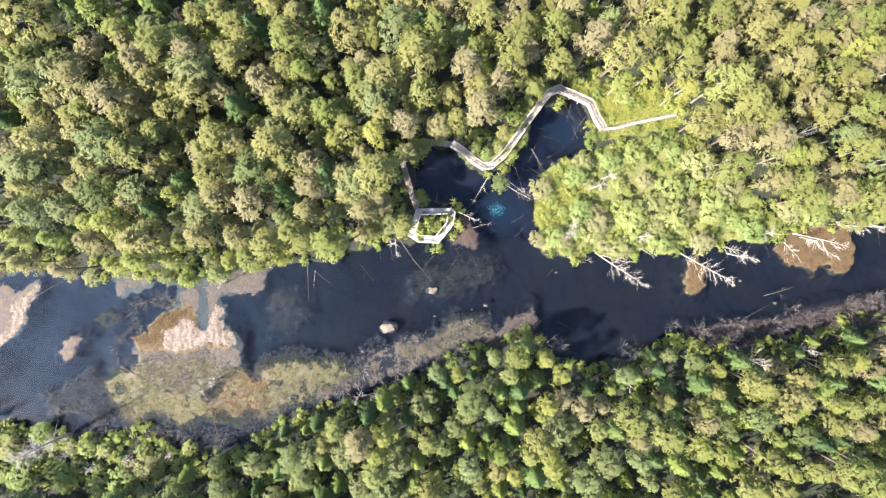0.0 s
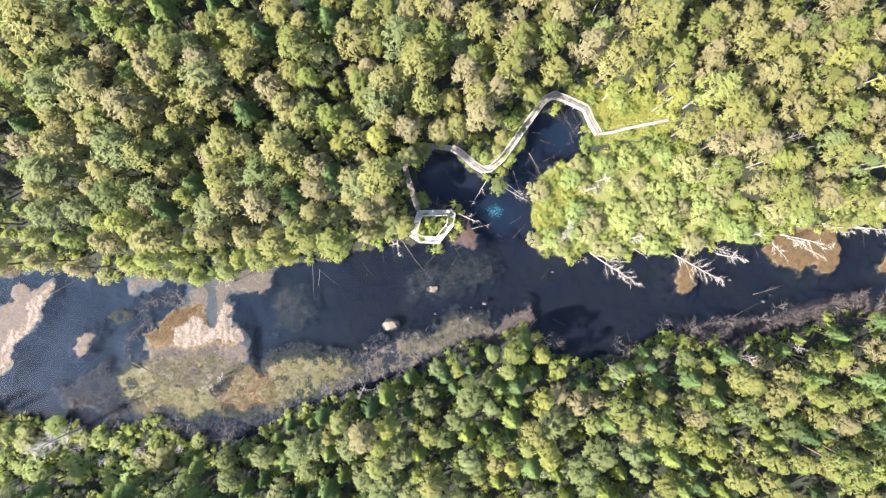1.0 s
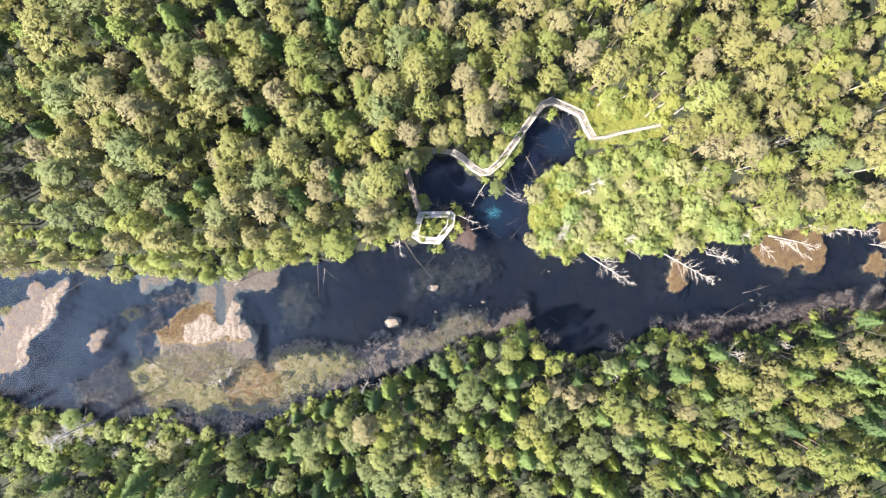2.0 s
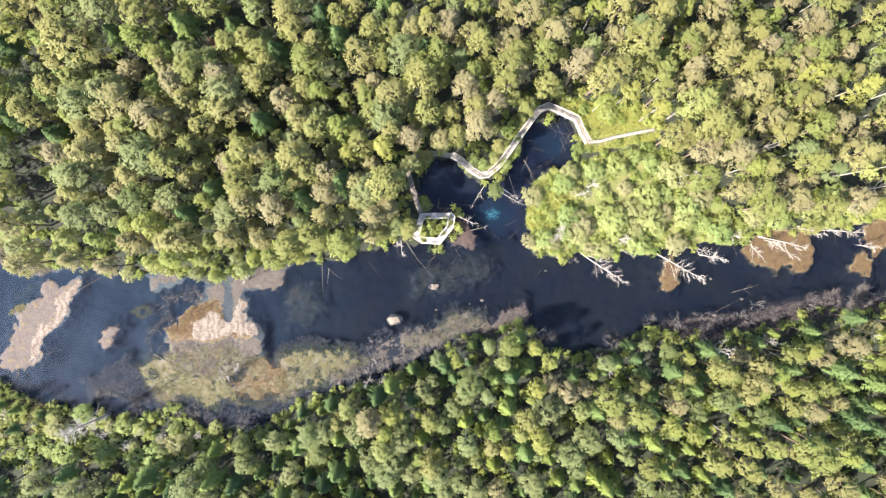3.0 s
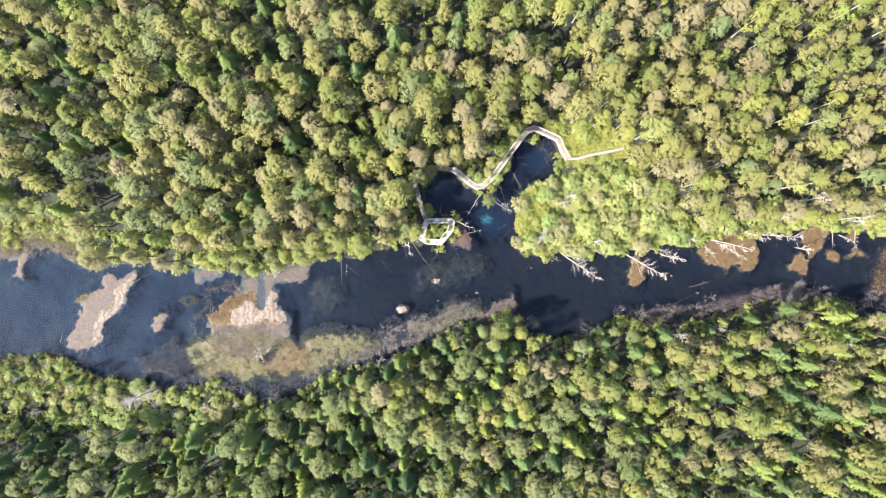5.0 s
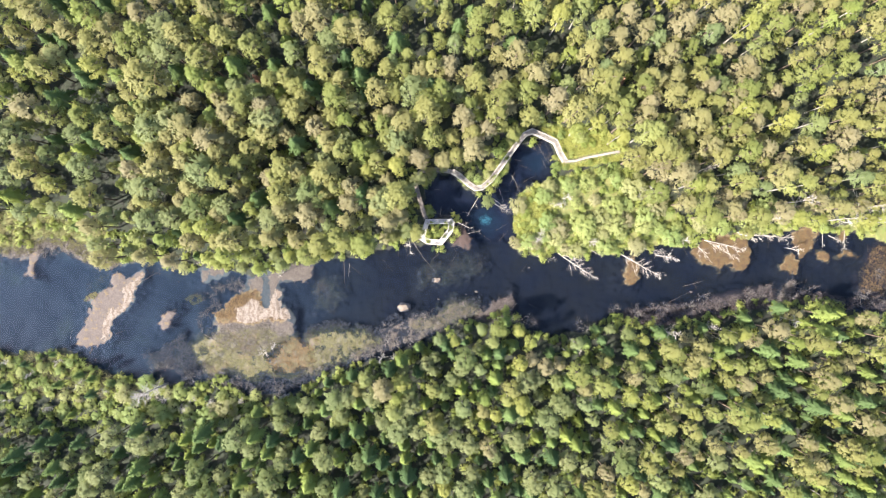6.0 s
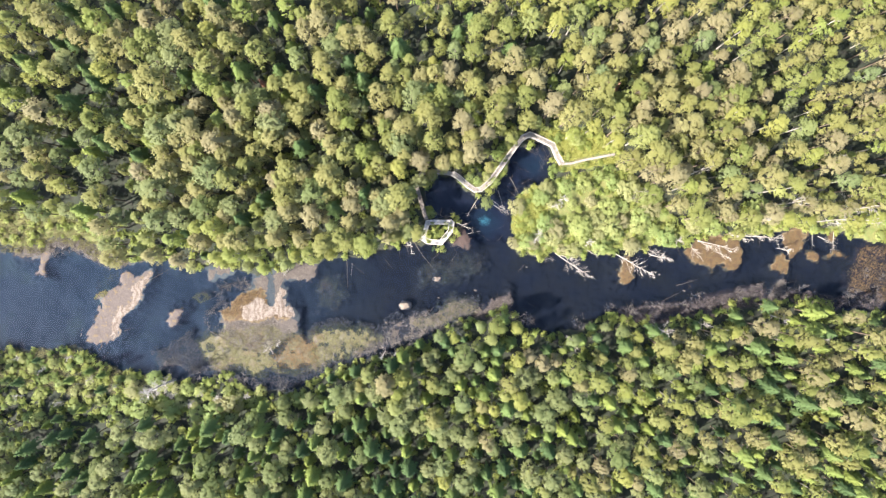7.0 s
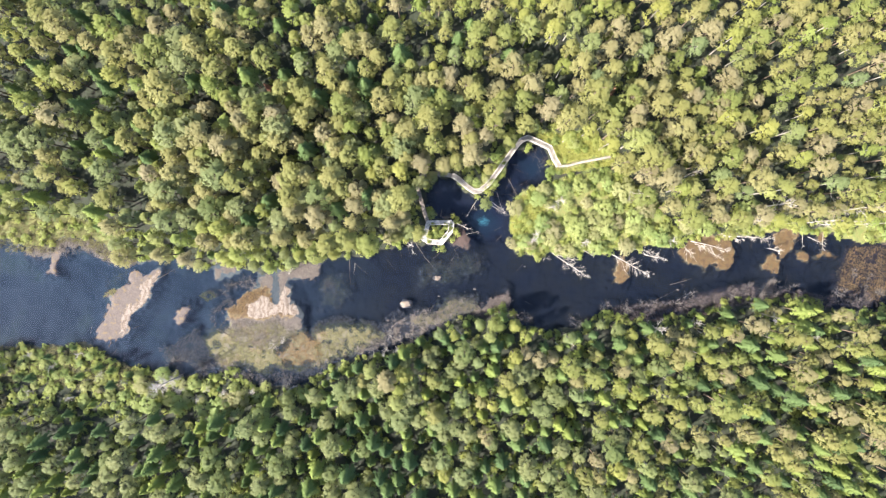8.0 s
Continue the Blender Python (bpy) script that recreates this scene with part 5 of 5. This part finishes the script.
def dead_shrubs():
    """Leafless grey shrubs in the shallows and along the drowned shores."""
    meshes = [mesh_of("dead_shrub", *dead_shrub_shape(), PALE_TWIGS) for _ in range(6)]
    spots = [(-58.2, -11.4), (-57.3, -10.9), (-56.4, -11.3), (-55.3, -11.3), (-57, -12.2), (-55.9, -12.3), (-52.5, -11.2), (-51.9, -9.8), (-50.9, -8.9), (-49.4, -8.3), (-47.8, -8.2),
             (-46.2, -8.6), (-51.4, -12.8), (-54.8, -16), (-55, -17.6), (-53.9, -14.4), (-43.6, -21.9), (-41.8, -21.2), (-44.6, -23), (-40.3, -19.8), (-47.5, -20.4), (75.4, -9.2), (76.6, -8.2),
             (77.3, -9.8), (74.2, -10.9), (84, -6.8), (82.2, -8), (86.3, -8.3), (99.2, -7.8), (100.8, -5), (97, -4.2), (103, -8.8)]
    shores = [((36, -14.6), (74, -9.2), 1.7, 24), ((78, -9.6), (104, -10.8), 1.6, 14), ((-72, -28.6), (-34, -31.8), 1.3, 26), ((-31, -26.6), (6, -13.6), 1.6, 26), ((-104, 0.4), (-74, -2.2), 1.5, 20),
              ((17, -16.2), (35, -15.8), 0.8, 10)]
    for (x0, y0), (x1, y1), wide, count in shores:
        for k in rng.uniform(0, 1, count):
            spots.append((x0 + (x1 - x0) * k, y0 + (y1 - y0) * k + rng.normal(0, wide)))
    for n, (x, y) in enumerate(spots):
        h = float(ground_height(np.array([x]), np.array([y]))[0][0])
        if h < -0.9:
            continue
        ob = new("dead_shrub", meshes[n % 6])
        ob.matrix_basis = Matrix.LocRotScale((x, y, max(h, -0.3)), Euler((0, 0, rng.uniform(0, 6.28))), (rng.uniform(0.7, 1.3),) * 3)
        tagged(ob, "leafless grey shrub standing in the shallows by the bank", "shrub", "dead shrubs along the shores")


dead_shrubs()


def strew_twigs(count):
    """Small drowned branches along the shores, pointing out from the bank."""
    x, y = rng.uniform(-95, 100, count * 30), rng.uniform(-34, 30, count * 30)
    d = water_distance(x, y)
    near = np.flatnonzero((d > 0.4) & (d < 2.6) & (path_gap(x, y) > 1.5))[:count]
    for i in near:
        slope = np.array([water_distance(np.array([x[i] + e]), np.array([y[i] + f]))[0] for e, f in ((0.3, 0), (-0.3, 0), (0, 0.3), (0, -0.3))])
        way = math.atan2(slope[2] - slope[3], slope[0] - slope[1]) + rng.normal(0, 0.5)
        long = rng.uniform(1.2, 3.6)
        dead_tree(x[i], y[i], x[i] + long * math.cos(way), y[i] + long * math.sin(way), rng.uniform(0.02, 0.045), int(rng.integers(1, 4)), 0.15, 0.03, DEADWOOD if rng.uniform() < 0.12 else SUNKWOOD,
                  "thin bare branch lying in the water by the bank", "sunken_branch", "branches in the water")


strew_twigs(60)


def snag(x, y, height, thick, boughs, grey=True):
    """A dead tree that still stands, bare and bleached."""
    h = float(ground_height(np.array([x]), np.array([y]))[0][0])
    dead_tree(x, y, x + rng.normal(0, 0.5), y + rng.normal(0, 0.5), thick, boughs, h - 0.1, h + height, DEADWOOD, "bleached bare dead tree standing among green bushes", "standing_dead_tree", "standing dead trees")


for x, y, height in [(73.8, 11.2, 15), (70.9, 7.7, 11), (85.2, 7.6, 9), (88.9, 9.8, 16), (94.7, 10.7, 14), (59.2, 2.2, 5), (52.5, 2.6, 4), (42.9, 13.6,
        9), (95.4, 8, 8), (76.7, 1.3, 6), (59.8, -18.4, 7), (74.2, -13.8, 9), (83.7, -18.8, 8), (-102.6, -27.7, 4), (-97.3, -25.6, 3),
        (-90.6, -27.6, 4), (-85.3, -24.6, 3), (-79.9, -29.5, 4), (-74.5, -31.7, 3), (-67.8, -34, 4), (-61.1, -33.3, 4), (-95.9, -34.3, 5),
        (-86.5, -35.6, 4), (-51.7, -34.1, 4), (-45, -33.7, 3), (-57.1, -35.2, 4)] + [(24, 10.2, 7), (25.9, 11.8, 8), (20.2, 2.9, 6), (21.2, 3.6, 5), (31.6, 2.2, 5), (51.4, 27.7, 14), (56.1, 18.2, 12), (29.7, 36.2,
        13), (38.2, 26.3, 11), (-8.1, 1.2, 4), (57.5, -15.7, 7), (47.6, -16.7, 12), (-13.7, -23.3, 6), (-53.4, -3, 5), (-65.7, -32.7, 6),
        (28.7, -20.4, 8), (-36.4, -5.4, 4), (-61.9, -30.7, 3), (-34.5, -32.3, 3), (-18.9, -30.6, 5), (-55.3, -33.2, 3), (-11.4, -23.3, 4),
        (2.8, -18.6, 4), (-39.6, -22.2, 5), (-37.8, -21.6, 4)]:
    snag(x, y, height, 0.13 + 0.004 * height, 15)


for x, y, height in ((-62, -30.4, 14), (-106.5, -36.3, 12)):
    snag(x, y, height, 0.38, 34)


def stone(x, y, wide, deep, high, label):
    """A low rounded stone, half sunk."""
    bm = bmesh.new()
    bmesh.ops.create_icosphere(bm, subdivisions=3, radius=1.0)
    seed = Vector((x, y, 0))
    for v in bm.verts:
        k = 1 + 0.55 * noise.noise(v.co * 1.2 + seed) + 0.22 * noise.noise(v.co * 3 + seed) + 0.08 * noise.noise(v.co * 8 + seed)
        v.co = Vector((v.co.x * wide * k, v.co.y * deep * k, v.co.z * high * k))
    me = bpy.data.meshes.new("stone")
    bm.to_mesh(me)
    bm.free()
    me.materials.append(STONE)
    me.polygons.foreach_set("use_smooth", np.ones(len(me.polygons), bool))
    h = float(ground_height(np.array([x]), np.array([y]))[0][0])
    ob = new("stone", me)
    ob.location = (x, y, max(h, -0.2) + 0.02)
    tagged(ob, label, "stone", "stones in the river")


for x, y, wide in [(-9.2, -12.9, 1.4), (-1.9, -6.7, 1), (-13.5, -16.9, 0.35), (-4.3, -15.1, 0.25), (55.3, -8.8, 0.35), (-3.2, -15.7, 0.2), (18.8,
        -3.7, 0.25), (49.5, -5.1, 0.3), (4.7, -9.9, 0.2), (-1.5, -11, 0.3), (7, -9.2, 0.4)]:
    stone(x, y, wide, wide * 0.7, 0.22 + wide * 0.08, "pale tan rounded stone rising from the shallow water" if wide > 0.5 else "small pale stone in the shallow water")
